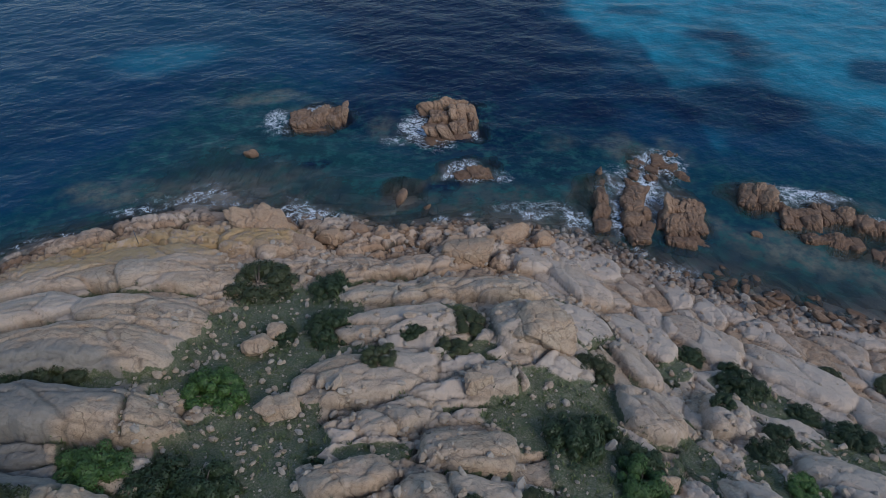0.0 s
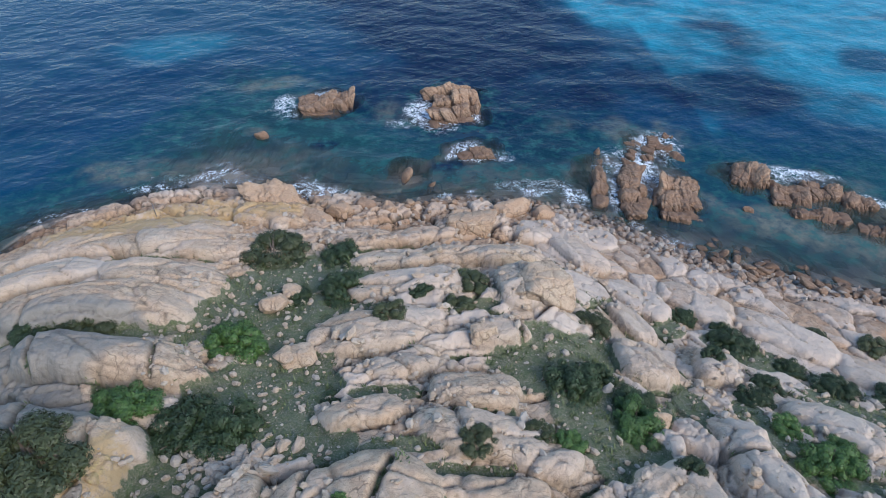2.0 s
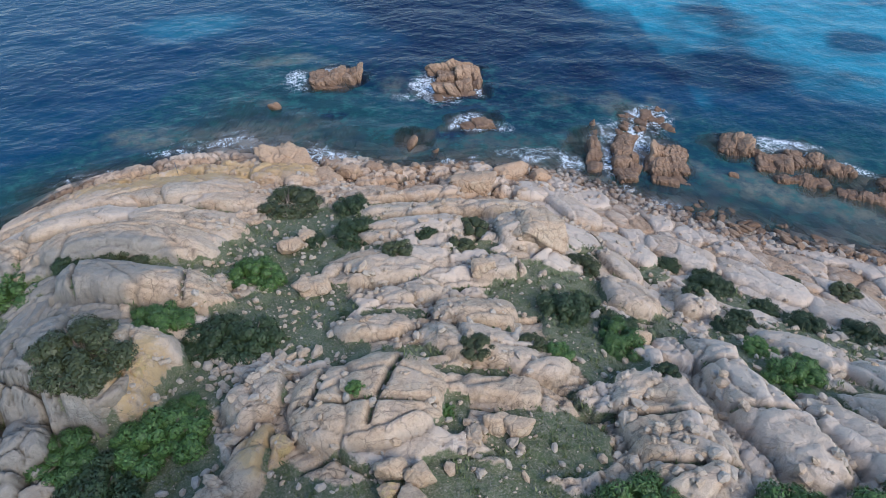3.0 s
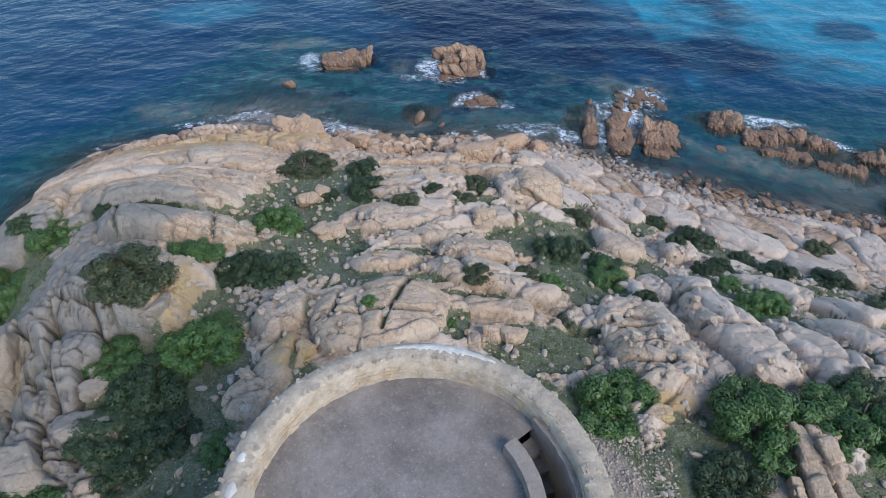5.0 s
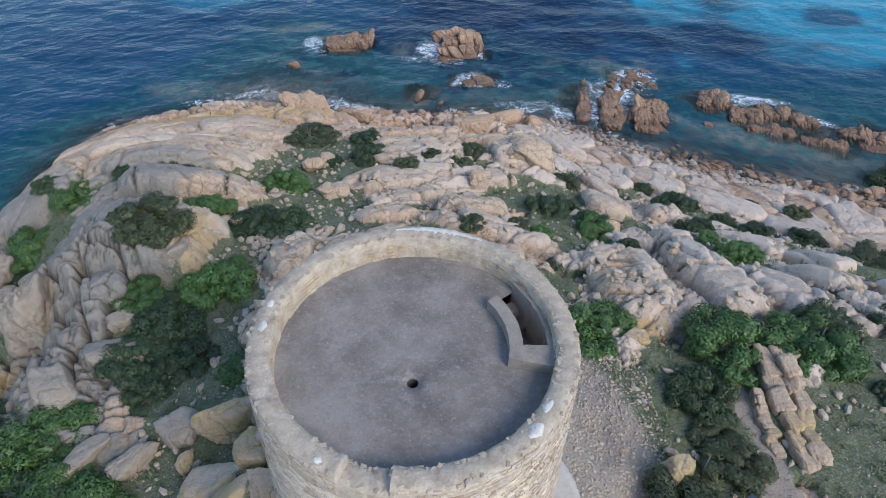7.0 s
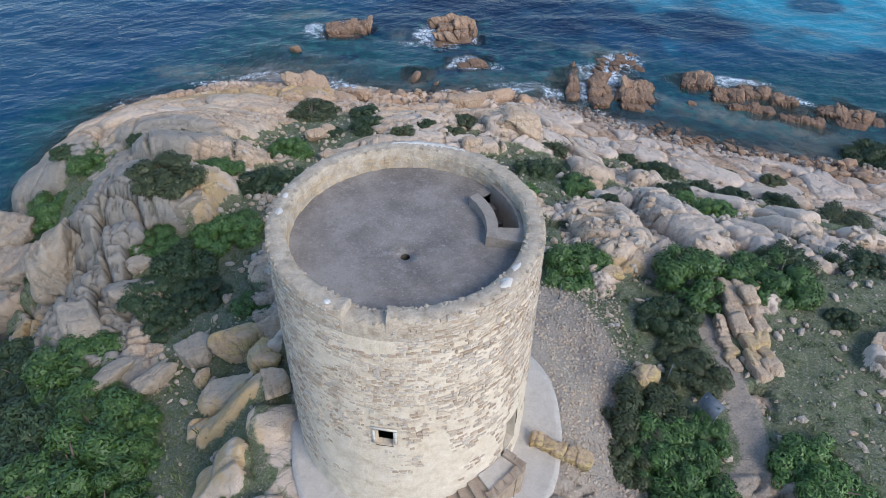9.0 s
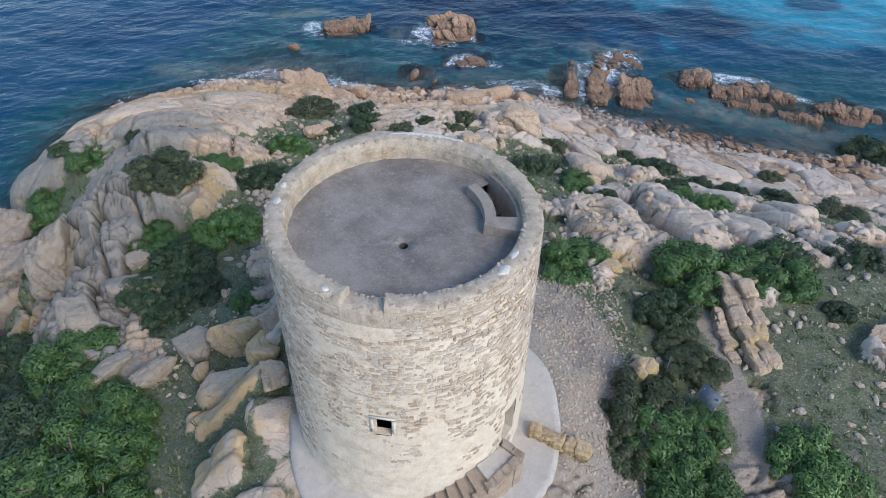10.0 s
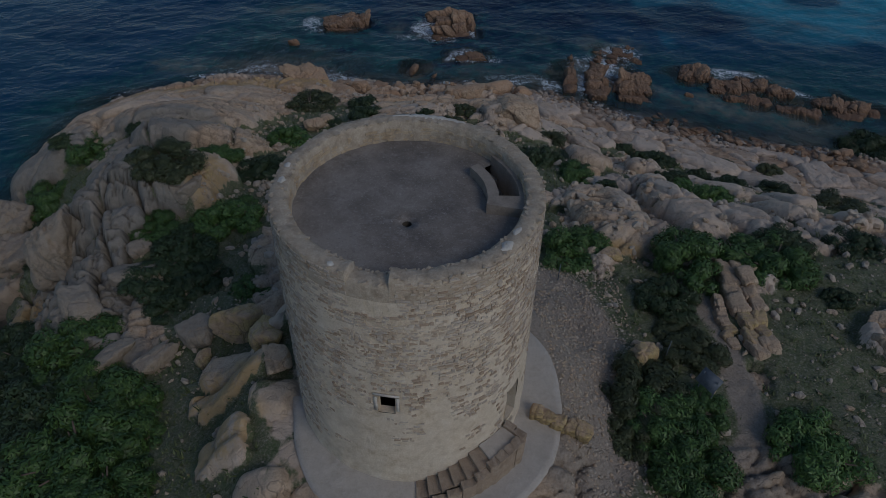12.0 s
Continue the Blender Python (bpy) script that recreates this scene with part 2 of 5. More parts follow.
    lift, crack_shade, tone, e = slabs(wx * c + wy * s, -wx * s + wy * c, (4.4, 1.7), 60, rough)
    c, s = math.cos(radians(-66)), math.sin(radians(-66))
    lift2, crack2, tone2, e2 = slabs(wx * c + wy * s, -wx * s + wy * c, (3.6, 1.6), 160, 0.3 + 0.6 * rough)
    lift2 = lift2 * (0.35 + 0.65 * smooth(3.6, 6.5, z))
    east = smooth(-0.5, 0.5, x - 10.0 + 0.12 * (y - 20) + 2.0 * fbm(x * 0.2, y * 0.2, 2, 95))
    lift, crack_shade, tone, e = (p * (1 - east) + q * east for p, q in ((lift, lift2), (crack_shade, crack2), (tone, tone2), (e, e2)))
    lift, crack_shade = lift * calm, np.clip(crack_shade * (0.35 + 0.65 * calm), 0, 1)
    # gaps of the crag darkened wide, their crevice shade put into the colour
    crack_shade = np.maximum(crack_shade * (1 - 0.3 * east), crag * np.clip(1.4 - ce / 0.085, 0, 1))
    crack_shade = np.maximum(crack_shade, 0.8 * crag * np.clip(1.3 - de / 0.11, 0, 1) * (dr > 0.35))
    crack_shade = np.clip(np.maximum.reduce([crack_shade, 0.55 * foot_shade, 0.8 * slit * broad]), 0, 1)
    # growth that follows some of the joints
    seam = smooth(0.20, 0.05, e) * smooth(0.12 - 0.25 * east, 0.45 - 0.25 * east, fbm(x * 0.23, y * 0.23, 3, 97)) * smooth(1.2, 2.6, z) * (1 - broad) * smooth(-12.0, -6.0, y)
    lift = lift + 0.06 * fbm(x * 0.9, y * 0.9, 6, 20)
    low = 0.12 * fbm(x * 0.7, y * 0.7, 5, 30)
    sea = smooth(-1.0, 0.6, z)
    z = z + rock * lift * (0.3 + 0.7 * sea) + (1 - rock) * low * near
    g = np.maximum.reduce([g * (1 - smooth(0.3, 0.6, rock - (1 - g))), 0.7 * seam, 0.6 * slit * broad * smooth(0.10, 0.16, slit * 0.16)])
    tone = tone * (1 - 0.6 * broad) + own * 0.6 * broad
    tone = tone - 1.0 * smooth(-11.0, -14.0, x + 1.5 * fbm(x * 0.4, y * 0.4, 2, 61)) * smooth(31, 25, y)
    tone = tone + 0.22 * east
    return z, g, crack_shade * rock, tone


def lines(lo, hi, step, far):
    """Grid lines: even from lo to hi, then widening out to far."""
    inner = np.arange(lo, hi + step / 2, step)
    out = step * 1.5 ** np.arange(1, 40)
    up = hi + np.cumsum(out)
    dn = lo - np.cumsum(out)
    return np.concatenate([dn[dn > -far][::-1], inner, up[up < far]])


def sheet(name, xs, ys, height, attrs, material, smooth_shade=True):
    """One grid mesh over the lines xs and ys."""
    X, Y = np.meshgrid(xs, ys)
    n, m = len(ys), len(xs)
    me = bpy.data.meshes.new(name)
    i = np.arange(n * m).reshape(n, m)
    quads = np.stack([i[:-1, :-1], i[:-1, 1:], i[1:, 1:], i[1:, :-1]], -1).reshape(-1, 4)
    me.vertices.add(n * m)
    me.vertices.foreach_set("co", np.stack([X, Y, height], -1).astype(np.float32).ravel())
    me.loops.add(quads.size)
    me.loops.foreach_set("vertex_index", quads.ravel().astype(np.int32))
    me.polygons.add(len(quads))
    me.polygons.foreach_set("loop_start", np.arange(0, quads.size, 4, dtype=np.int32))
    me.update()
    me.polygons.foreach_set("use_smooth", np.full(len(quads), smooth_shade))
    for key, value in attrs.items():
        a = me.attributes.new(key, 'FLOAT', 'POINT')
        a.data.foreach_set("value", value.astype(np.float32).ravel())
    me.materials.append(material)
    me.validate()
    return new(name, me)


# ---------------------------------------------------------------- materials
def material(name, rough=0.8, metal=0.0):
    m = bpy.data.materials.new(name)
    m.use_nodes = True
    b = m.node_tree.nodes["Principled BSDF"]
    b.inputs["Roughness"].default_value, b.inputs["Metallic"].default_value = rough, metal
    return m, m.node_tree.nodes, m.node_tree.links, b


def node(nodes, links, kind, out=0, **given):
    """A node with its inputs set to values or linked to sockets."""
    n = nodes.new("ShaderNode" + kind)
    for key, value in given.items():
        key = key.replace("_", " ")
        sock = next(s for s in n.inputs if s.name == key)
        if isinstance(value, bpy.types.NodeSocket):
            links.new(value, sock)
        else:
            sock.default_value = value
    return n


def noise_tex(nodes, links, scale, detail=5.0, rough=0.6, stretch=None):
    co = nodes.new("ShaderNodeTexCoord")
    n = node(nodes, links, "TexNoise", Scale=scale, Detail=detail, Roughness=rough)
    src = co.outputs["Object"]
    if stretch:
        mp = nodes.new("ShaderNodeMapping")
        mp.inputs["Scale"].default_value = stretch
        links.new(src, mp.inputs["Vector"])
        src = mp.outputs[0]
    links.new(src, n.inputs["Vector"])
    return n.outputs["Fac"]


def ramp(nodes, links, fac, stops):
    r = nodes.new("ShaderNodeValToRGB")
    links.new(fac, r.inputs[0])
    el = r.color_ramp.elements
    while len(el) < len(stops):
        el.new(0.5)
    for e, (p, c) in zip(el, stops):
        e.position, e.color = p, (*c, 1) if len(c) == 3 else c
    return r.outputs[0]


def mix(nodes, links, fac, a, b):
    m = nodes.new("ShaderNodeMix")
    m.data_type = 'RGBA'
    for value, sock in ((fac, m.inputs[0]), (a, m.inputs[6]), (b, m.inputs[7])):
        if isinstance(value, bpy.types.NodeSocket):
            links.new(value, sock)
        elif isinstance(value, tuple):
            sock.default_value = (*value, 1)
        else:
            sock.default_value = value
    return m.outputs[2]


def remap(nodes, links, value, a, b, c=0.0, d=1.0):
    r = nodes.new("ShaderNodeMapRange")
    links.new(value, r.inputs[0])
    for k, v in zip((1, 2, 3, 4), (a, b, c, d)):
        r.inputs[k].default_value = v
    return r.outputs[0]


def calc(nodes, links, op, a, b):
    n = nodes.new("ShaderNodeMath")
    n.operation = op
    for value, sock in ((a, n.inputs[0]), (b, n.inputs[1])):
        if isinstance(value, bpy.types.NodeSocket):
            links.new(value, sock)
        else:
            sock.default_value = value
    return n.outputs[0]


def attr(nodes, name):
    a = nodes.new("ShaderNodeAttribute")
    a.attribute_name = name
    return a.outputs["Fac"]


def bump(nodes, links, bsdf, height, strength, distance):
    b = node(nodes, links, "Bump", Height=height, Strength=strength, Distance=distance)
    links.new(b.outputs[0], bsdf.inputs["Normal"])
    return b


def granite(name, warm=0.0, lichen=0.0):
    """Pink granite: grain, pale and grey weathering, tide band in orange and brown near the water."""
    m, N, L, b = material(name, 0.85)
    big = noise_tex(N, L, 0.22, 4)
    mid = noise_tex(N, L, 1.6, 6, 0.65)
    fine = noise_tex(N, L, 14.0, 5, 0.75)
    col = ramp(N, L, big, [(0.32, (0.411, 0.341, 0.245)), (0.5, (0.520, 0.367, 0.245)), (0.66, (0.520, 0.412, 0.293))])
    blot = ramp(N, L, mid, [(0.3, (0.357, 0.259, 0.176)), (0.5, (0.497, 0.374, 0.262)), (0.68, (0.590, 0.488, 0.362))])
    col = mix(N, L, 0.5, col, blot)
    if warm:
        col = mix(N, L, warm, col, (0.485, 0.316, 0.190))
    if lichen:
        spot = remap(N, L, noise_tex(N, L, 1.1, 5, 0.7), 0.42, 0.55, 0, lichen)
        col = mix(N, L, spot, col, (0.485, 0.362, 0.140))
    grain = ramp(N, L, fine, [(0.28, (0.60, 0.55, 0.52)), (0.46, (1, 1, 1)), (0.75, (1.12, 1.10, 1.08))])
    mul = N.new("ShaderNodeMix")
    mul.data_type, mul.blend_type = 'RGBA', 'MULTIPLY'
    mul.inputs[0].default_value = 0.75
    L.new(col, mul.inputs[6])
    L.new(grain, mul.inputs[7])
    col = mul.outputs[2]
    mot = ramp(N, L, noise_tex(N, L, 5.2, 6, 0.72), [(0.34, (0.66, 0.63, 0.60)), (0.48, (1, 1, 1)), (0.66, (1.12, 1.11, 1.09))])
    mul = N.new("ShaderNodeMix")
    mul.data_type, mul.blend_type = 'RGBA', 'MULTIPLY'
    mul.inputs[0].default_value = 0.75
    L.new(col, mul.inputs[6])
    L.new(mot, mul.inputs[7])
    col = mul.outputs[2]
    geo = N.new("ShaderNodeNewGeometry")
    sep = N.new("ShaderNodeSeparateXYZ")
    L.new(geo.outputs["Position"], sep.inputs[0])
    zz = calc(N, L, 'ADD', sep.outputs[2], remap(N, L, mid, 0, 1, -0.9, 0.9))
    col = mix(N, L, remap(N, L, zz, 4.2, 1.2, 0, 0.55), col, (0.44, 0.255, 0.145))
    col = mix(N, L, remap(N, L, zz, 1.35, 0.15, 0, 0.88), col, (0.15, 0.085, 0.052))
    col = mix(N, L, remap(N, L, zz, 0.0, -1.6, 0, 0.9), col, (0.085, 0.090, 0.070))
    # hair cracks: edges of large uneven cells, only in some places
    wob = node(N, L, "TexNoise", Scale=0.9, Detail=4.0)
    cc = N.new("ShaderNodeTexCoord")
    L.new(cc.outputs["Object"], wob.inputs["Vector"])
    sc = N.new("ShaderNodeVectorMath")
    sc.operation = 'SCALE'
    sc.inputs[3].default_value = 1.5
    L.new(wob.outputs["Color"], sc.inputs[0])
    ad = N.new("ShaderNodeVectorMath")
    ad.operation = 'ADD'
    L.new(cc.outputs["Object"], ad.inputs[0])
    L.new(sc.outputs[0], ad.inputs[1])
    hair = []
    for size, wide, stretch in ((0.42, 0.020, (0.8, 2.2, 0.7)), (1.5, 0.045, (0.9, 2.0, 1.0))):
        mp = N.new("ShaderNodeMapping")
        mp.inputs["Scale"].default_value = stretch
        L.new(ad.outputs[0], mp.inputs["Vector"])
        vo = N.new("ShaderNodeTexVoronoi")
        vo.feature = 'DISTANCE_TO_EDGE'
        vo.inputs["Scale"].default_value = size
        L.new(mp.outputs[0], vo.inputs["Vector"])
        hair.append(remap(N, L, vo.outputs["Distance"], wide, 0.0))
    some = remap(N, L, noise_tex(N, L, 0.6, 3), 0.46, 0.60)
    some2 = remap(N, L, noise_tex(N, L, 0.35, 3), 0.40, 0.52)
    hair = calc(N, L, 'MAXIMUM', calc(N, L, 'MULTIPLY', hair[0], some2), calc(N, L, 'MULTIPLY', hair[1], some))
    col = mix(N, L, calc(N, L, 'MULTIPLY', hair, 0.58), col, (0.12, 0.085, 0.058))
    knob = noise_tex(N, L, 4.5, 6, 0.7)
    h = calc(N, L, 'ADD', calc(N, L, 'MULTIPLY', mid, 1.0), calc(N, L, 'MULTIPLY', fine, 0.30))
    h = calc(N, L, 'ADD', h, calc(N, L, 'MULTIPLY', knob, 0.7))
    h = calc(N, L, 'SUBTRACT', h, calc(N, L, 'MULTIPLY', hair, 0.2))
    bump(N, L, b, h, 0.9, 0.15)
    return m, N, L, b, col


GRANITE, N, L, b, col = granite("granite")
L.new(col, b.inputs["Base Color"])
GRANITE_WARM, N, L, b, col = granite("granite_warm", 0.22)
L.new(col, b.inputs["Base Color"])
GRANITE_LICHEN, N, L, b, col = granite("granite_lichen", 0.3, 0.72)
L.new(col, b.inputs["Base Color"])
GRANITE_GREY, N, L, b, col = granite("granite_grey", 0.0, 0.15)
L.new(mix(N, L, 0.62, col, mix(N, L, noise_tex(N, L, 2.4, 6, 0.75), (0.13, 0.12, 0.10), (0.40, 0.37, 0.32))), b.inputs["Base Color"])

LICHEN = [(-6.6, 1.6, 2.2, 1.3, 0), (-8.0, 2.2, 1.2, 0.8, 0), (-6.2, -0.6, 1.6, 1.2, 0), (-11.3, 17.0, 1.0, 2.2, 0), (-5.6, 13.2, 1.0, 1.4, 0), (-18.0, 40.0, 9.0, 3.0, 12), (-9.5, 42.0, 3.2, 2.2, 0), (-22.0, 12.0, 2.0, 2.0, 0), (10.0, 9.6, 1.2, 0.6, 0)]
# ground: granite, and earth with grit and low growth in the hollows
GROUND, N, L, b, col = granite("ground")
tone = attr(N, "tone")
col = mix(N, L, remap(N, L, tone, 0.48, 0.85, 0, 0.7), col, (0.67, 0.555, 0.455))
streak = remap(N, L, noise_tex(N, L, 0.8, 5, 0.65, (1.0, 0.45, 1.0)), 0.52, 0.66, 0, 0.45)
col = mix(N, L, streak, col, (0.608, 0.485, 0.386))
col = mix(N, L, remap(N, L, tone, 0.14, -0.12, 0, 0.88), col, mix(N, L, noise_tex(N, L, 2.4, 6, 0.75), (0.13, 0.12, 0.10), (0.40, 0.37, 0.32)))
# dark joints, plus the shade of crag gaps and slab feet as colour
col = mix(N, L, remap(N, L, attr(N, "crack_shade"), 0.18, 0.85, 0, 0.85), col, (0.075, 0.062, 0.042))
spot = remap(N, L, calc(N, L, 'MULTIPLY', attr(N, "lichen"), remap(N, L, noise_tex(N, L, 1.3, 5, 0.7), 0.36, 0.56)), 0.1, 0.7, 0, 0.75)
col = mix(N, L, spot, col, (0.50, 0.335, 0.15))
g = attr(N, "green")
soil_n = noise_tex(N, L, 2.2, 7, 0.7)
soil_f = noise_tex(N, L, 11.0, 5, 0.8)
soil = ramp(N, L, soil_f, [(0.3, (0.052, 0.060, 0.038)), (0.44, (0.108, 0.124, 0.062)), (0.54, (0.195, 0.187, 0.120)), (0.66, (0.36, 0.325, 0.265))])
soil = mix(N, L, remap(N, L, soil_n, 0.42, 0.66, 0, 0.7), soil, (0.086, 0.124, 0.045))
fac = remap(N, L, calc(N, L, 'ADD', g, remap(N, L, soil_n, 0.2, 0.8, -0.35, 0.35)), 0.35, 0.6)
col = mix(N, L, fac, col, soil)
path_n = remap(N, L, soil_f, 0.3, 0.75)
grit = mix(N, L, path_n, (0.225, 0.175, 0.130), (0.47, 0.40, 0.325))
col = mix(N, L, remap(N, L, calc(N, L, 'ADD', attr(N, "path"), remap(N, L, soil_n, 0.2, 0.8, -0.25, 0.25)), 0.25, 0.6), col, grit)
L.new(col, b.inputs["Base Color"])

# ---------------------------------------------------------------- ground
PATHWAY = [(11.6, 10.2), (12.4, 8.2), (12.8, 5.9), (12.9, 3.2), (12.2, 0.2), (11.2, -2.4), (10.2, -6.0)]


def trodden(x, y):
    """1 on the footpath and on the gravel round the tower."""
    best = np.full(np.shape(x), 9.0)
    for (ax, ay), (bx, by) in zip(PATHWAY[:-1], PATHWAY[1:]):
        t = np.clip(((x - ax) * (bx - ax) + (y - ay) * (by - ay)) / ((bx - ax) ** 2 + (by - ay) ** 2), 0, 1)
        best = np.minimum(best, np.hypot(x - ax - t * (bx - ax), y - ay - t * (by - ay)))
    p = 0.8 * smooth(0.85, 0.15, best + 0.35 * fbm(x * 0.7, y * 0.7, 3, 72))
    a = np.hypot((x - 5.6) / 3.2, (y - 2.6) / 6.5)
    return np.maximum(p, smooth(1.15, 0.7, a))


xs, ys = lines(-33, 42, 0.1, 900), lines(-5, 50, 0.1, 900)
X, Y = np.meshgrid(xs, ys)
Z, GREEN, CRACK_SHADE, TONE = land(X, Y)
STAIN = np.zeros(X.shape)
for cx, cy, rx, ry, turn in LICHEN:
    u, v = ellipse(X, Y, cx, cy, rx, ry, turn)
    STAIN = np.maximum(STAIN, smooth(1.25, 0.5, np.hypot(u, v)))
ground = tagged(sheet("ground", xs, ys, Z, {"green": GREEN, "path": trodden(X, Y), "crack_shade": CRACK_SHADE, "tone": TONE, "lichen": STAIN}, GROUND),
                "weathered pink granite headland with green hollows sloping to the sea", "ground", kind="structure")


def ground_z(x, y):
    """Height of the finished ground at a place."""
    i, j = np.searchsorted(xs, x) - 1, np.searchsorted(ys, y) - 1
    fx, fy = (x - xs[i]) / (xs[i + 1] - xs[i]), (y - ys[j]) / (ys[j + 1] - ys[j])
    return float((Z[j, i] * (1 - fx) + Z[j, i + 1] * fx) * (1 - fy) + (Z[j + 1, i] * (1 - fx) + Z[j + 1, i + 1] * fx) * fy)

# ---------------------------------------------------------------- sea
# rocks in the sea: x, y, half length, half width, height above water, turn
SEA_ROCKS = [(-7.6, 60.2, 2.2, 1.4, 1.7, 8), (5.1, 59.6, 2.4, 3.3, 1.8, 0), (6.2, 51.2, 1.9, 1.0, 0.7, 5), (0.1, 48.2, 0.85, 0.65, 0.9, 20),
             (15.9, 46.4, 0.75, 2.8, 1.0, -9), (18.1, 46.0, 0.95, 4.0, 1.3, -12), (21.6, 44.4, 1.6, 3.2, 1.4, -12), (21.4, 51.5, 0.8, 2.2, 0.5, -12),
             (29.0, 47.0, 1.9, 1.3, 1.3, -20), (32.6, 44.6, 3.0, 1.9, 1.2, -15), (34.4, 41.6, 2.6, 1.2, 0.8, -15), (41.0, 39.8, 3.2, 2.2, 1.2, -25), (3.4, 57.0, 1.3, 1.0, 0.5, 20), (36.4, 39.2, 1.2, 0.7, 0.5, -10)]


def foam_share(x, y, z):
    """Where white water may lie: on the seaward side of the rocks and along the shore."""
    f = smooth(-0.9, -0.25, z) * smooth(0.5, 0.0, z) * smooth(-0.15, 0.5, fbm(x * 0.16, y * 0.16, 3, 110))
    f = f * 0.75 * smooth(25, 18, x)
    for cx, cy, rx, ry, turn, s in ((2.0, 58.3, 2.6, 3.2, 20, 1.0), (-11.6, 60.6, 1.6, 2.4, 0, 0.8), (20.2, 48.4, 1.4, 4.6, -12, 1.0), (19.5, 47.8, 5.2, 6.2, -12, 0.62), (3.0, 58.0, 3.6, 5.0, 15, 0.62), (-11.0, 59.4, 2.6, 3.0, 0, 0.5), (31.5, 47.0, 6.0, 2.4, -17, 0.64), (7.0, 51.0, 3.4, 1.6, 0, 0.5), (10.5, 46.2, 5.6, 1.8, 0, 0.5), (-15.5, 48.0, 9.0, 1.6, -3, 0.42),
                                    (16.9, 45.0, 0.6, 3.6, -10, 0.9), (22.4, 52.0, 3.0, 3.0, 0, 0.85), (33.4, 47.2, 4.2, 0.9, -17, 1.0),
                                    (37.6, 43.2, 2.8, 1.0, -35, 0.8), (13.6, 44.6, 1.6, 2.0, 10, 0.8), (8.8, 50.2, 1.3, 1.0, 0, 0.6),
                                    (-20.5, 46.9, 3.0, 0.8, 8, 0.7), (-13.4, 47.6, 2.4, 0.6, 0, 0.6), (10.5, 45.3, 2.2, 0.9, 0, 0.8),
                                    (-5.6, 45.4, 1.6, 1.4, 0, 0.8), (3.2, 45.0, 0.8, 0.8, 0, 0.9), (-0.5, 56.5, 2.0, 1.4, 0, 0.5)):
        u, v = ellipse(x, y, cx, cy, rx, ry, turn)
        f = np.maximum(f, s * smooth(1.25, 0.2, np.hypot(u, v)))
    return f


def sand_share(x, y):
    """Pale sand under the water, bright turquoise from above: far out on the east side, with weed beds in it."""
    n = fbm(x * 0.12, y * 0.12, 4, 120)
    edge = np.interp(x, [8, 20.7, 23.4, 27.3, 28.3, 32, 37, 39.7, 43, 50, 80], [112, 89, 79, 73, 61, 64, 66, 57, 55, 57, 58])
    s = 0.95 * smooth(-8.0, 9.0, y - edge + 8.0 * n)
    for cx, cy, rx, ry, turn, k in ((27.8, 85.4, 3.4, 2.2, 0, 0.7), (37.5, 77.6, 4.0, 1.4, -10, 0.7), (52, 68.5, 3.4, 2.6, 0, 0.9), (62, 80, 8, 2, 0, 0.5), (45, 86, 6, 1.6, 0, 0.3)):
        u, v = ellipse(x, y, cx, cy, rx, ry, turn)
        s = s * (1 - k * smooth(1.3, 0.6, np.hypot(u, v) + 0.35 * n))
    u, v = ellipse(x, y, -26.5, 73.5, 6, 3.4, 12)
    return np.maximum(s, 0.42 * smooth(1.4, 0.3, np.hypot(u, v) + 0.4 * n))


def reef_share(x, y):
    """Pale rock just under the surface."""
    n = fbm(x * 0.5, y * 0.5, 4, 150)
    f = np.zeros(np.shape(x))
    for cx, cy, rx, ry, turn, k in ((-13.2, 64.4, 4.0, 1.6, 10, 0.8), (-11, 61.5, 2.4, 1.6, 0, 0.6), (0.4, 58.6, 2.8, 2.4, 0, 0.7), (20.8, 53, 3.4, 3.2, 0, 0.7), (14.2, 55.8, 2.0, 1.4, 0, 0.5),
                                    (29.5, 42.4, 2.6, 1.6, 0, 0.8), (33, 38.6, 9, 3.2, -22, 0.95), (26.5, 41.6, 4, 3, -20, 0.85), (19, 47, 4.6, 5, 0, 0.6), (33, 43.5, 6, 3.4, -18, 0.6), (-21, 49.4, 6, 2.2, 0, 0.8), (-11, 50.5, 5, 2.4, 0, 0.6), (-13.4, 55.6, 1.2, 1, 0, 0.8), (8.5, 47.5, 6, 2.6, 0, 0.5)):
        u, v = ellipse(x, y, cx, cy, rx, ry, turn)
        f = np.maximum(f, k * smooth(1.2, 0.3, np.hypot(u, v) + 0.5 * n))
    return f


def weed_share(x, y):
    """Dark weed beds."""
    n = fbm(x * 0.1, y * 0.1, 4, 170)
    f = np.zeros(np.shape(x))
    for cx, cy, rx, ry, turn, k in ((8, 80, 24, 22, -25, 0.95), (4, 62, 18, 10, 0, 0.75), (36, 61, 12, 4.5, -12, 0.8), (-30, 62, 12, 6, 30, 0.25), (-7, 53, 1.6, 0.9, 0, 0.9), (3.4, 49.4, 2.4, 1.2, 0, 0.9)):
        u, v = ellipse(x, y, cx, cy, rx, ry, turn)
        f = np.maximum(f, k * smooth(1.25, 0.6, np.hypot(u, v) + 0.45 * n))
    return f


wx_, wy_ = lines(-60, 80, 0.4, 2500), lines(24, 120, 0.4, 2500)
WX, WY = np.meshgrid(wx_, wy_)
seabed = land(WX, WY)[0]
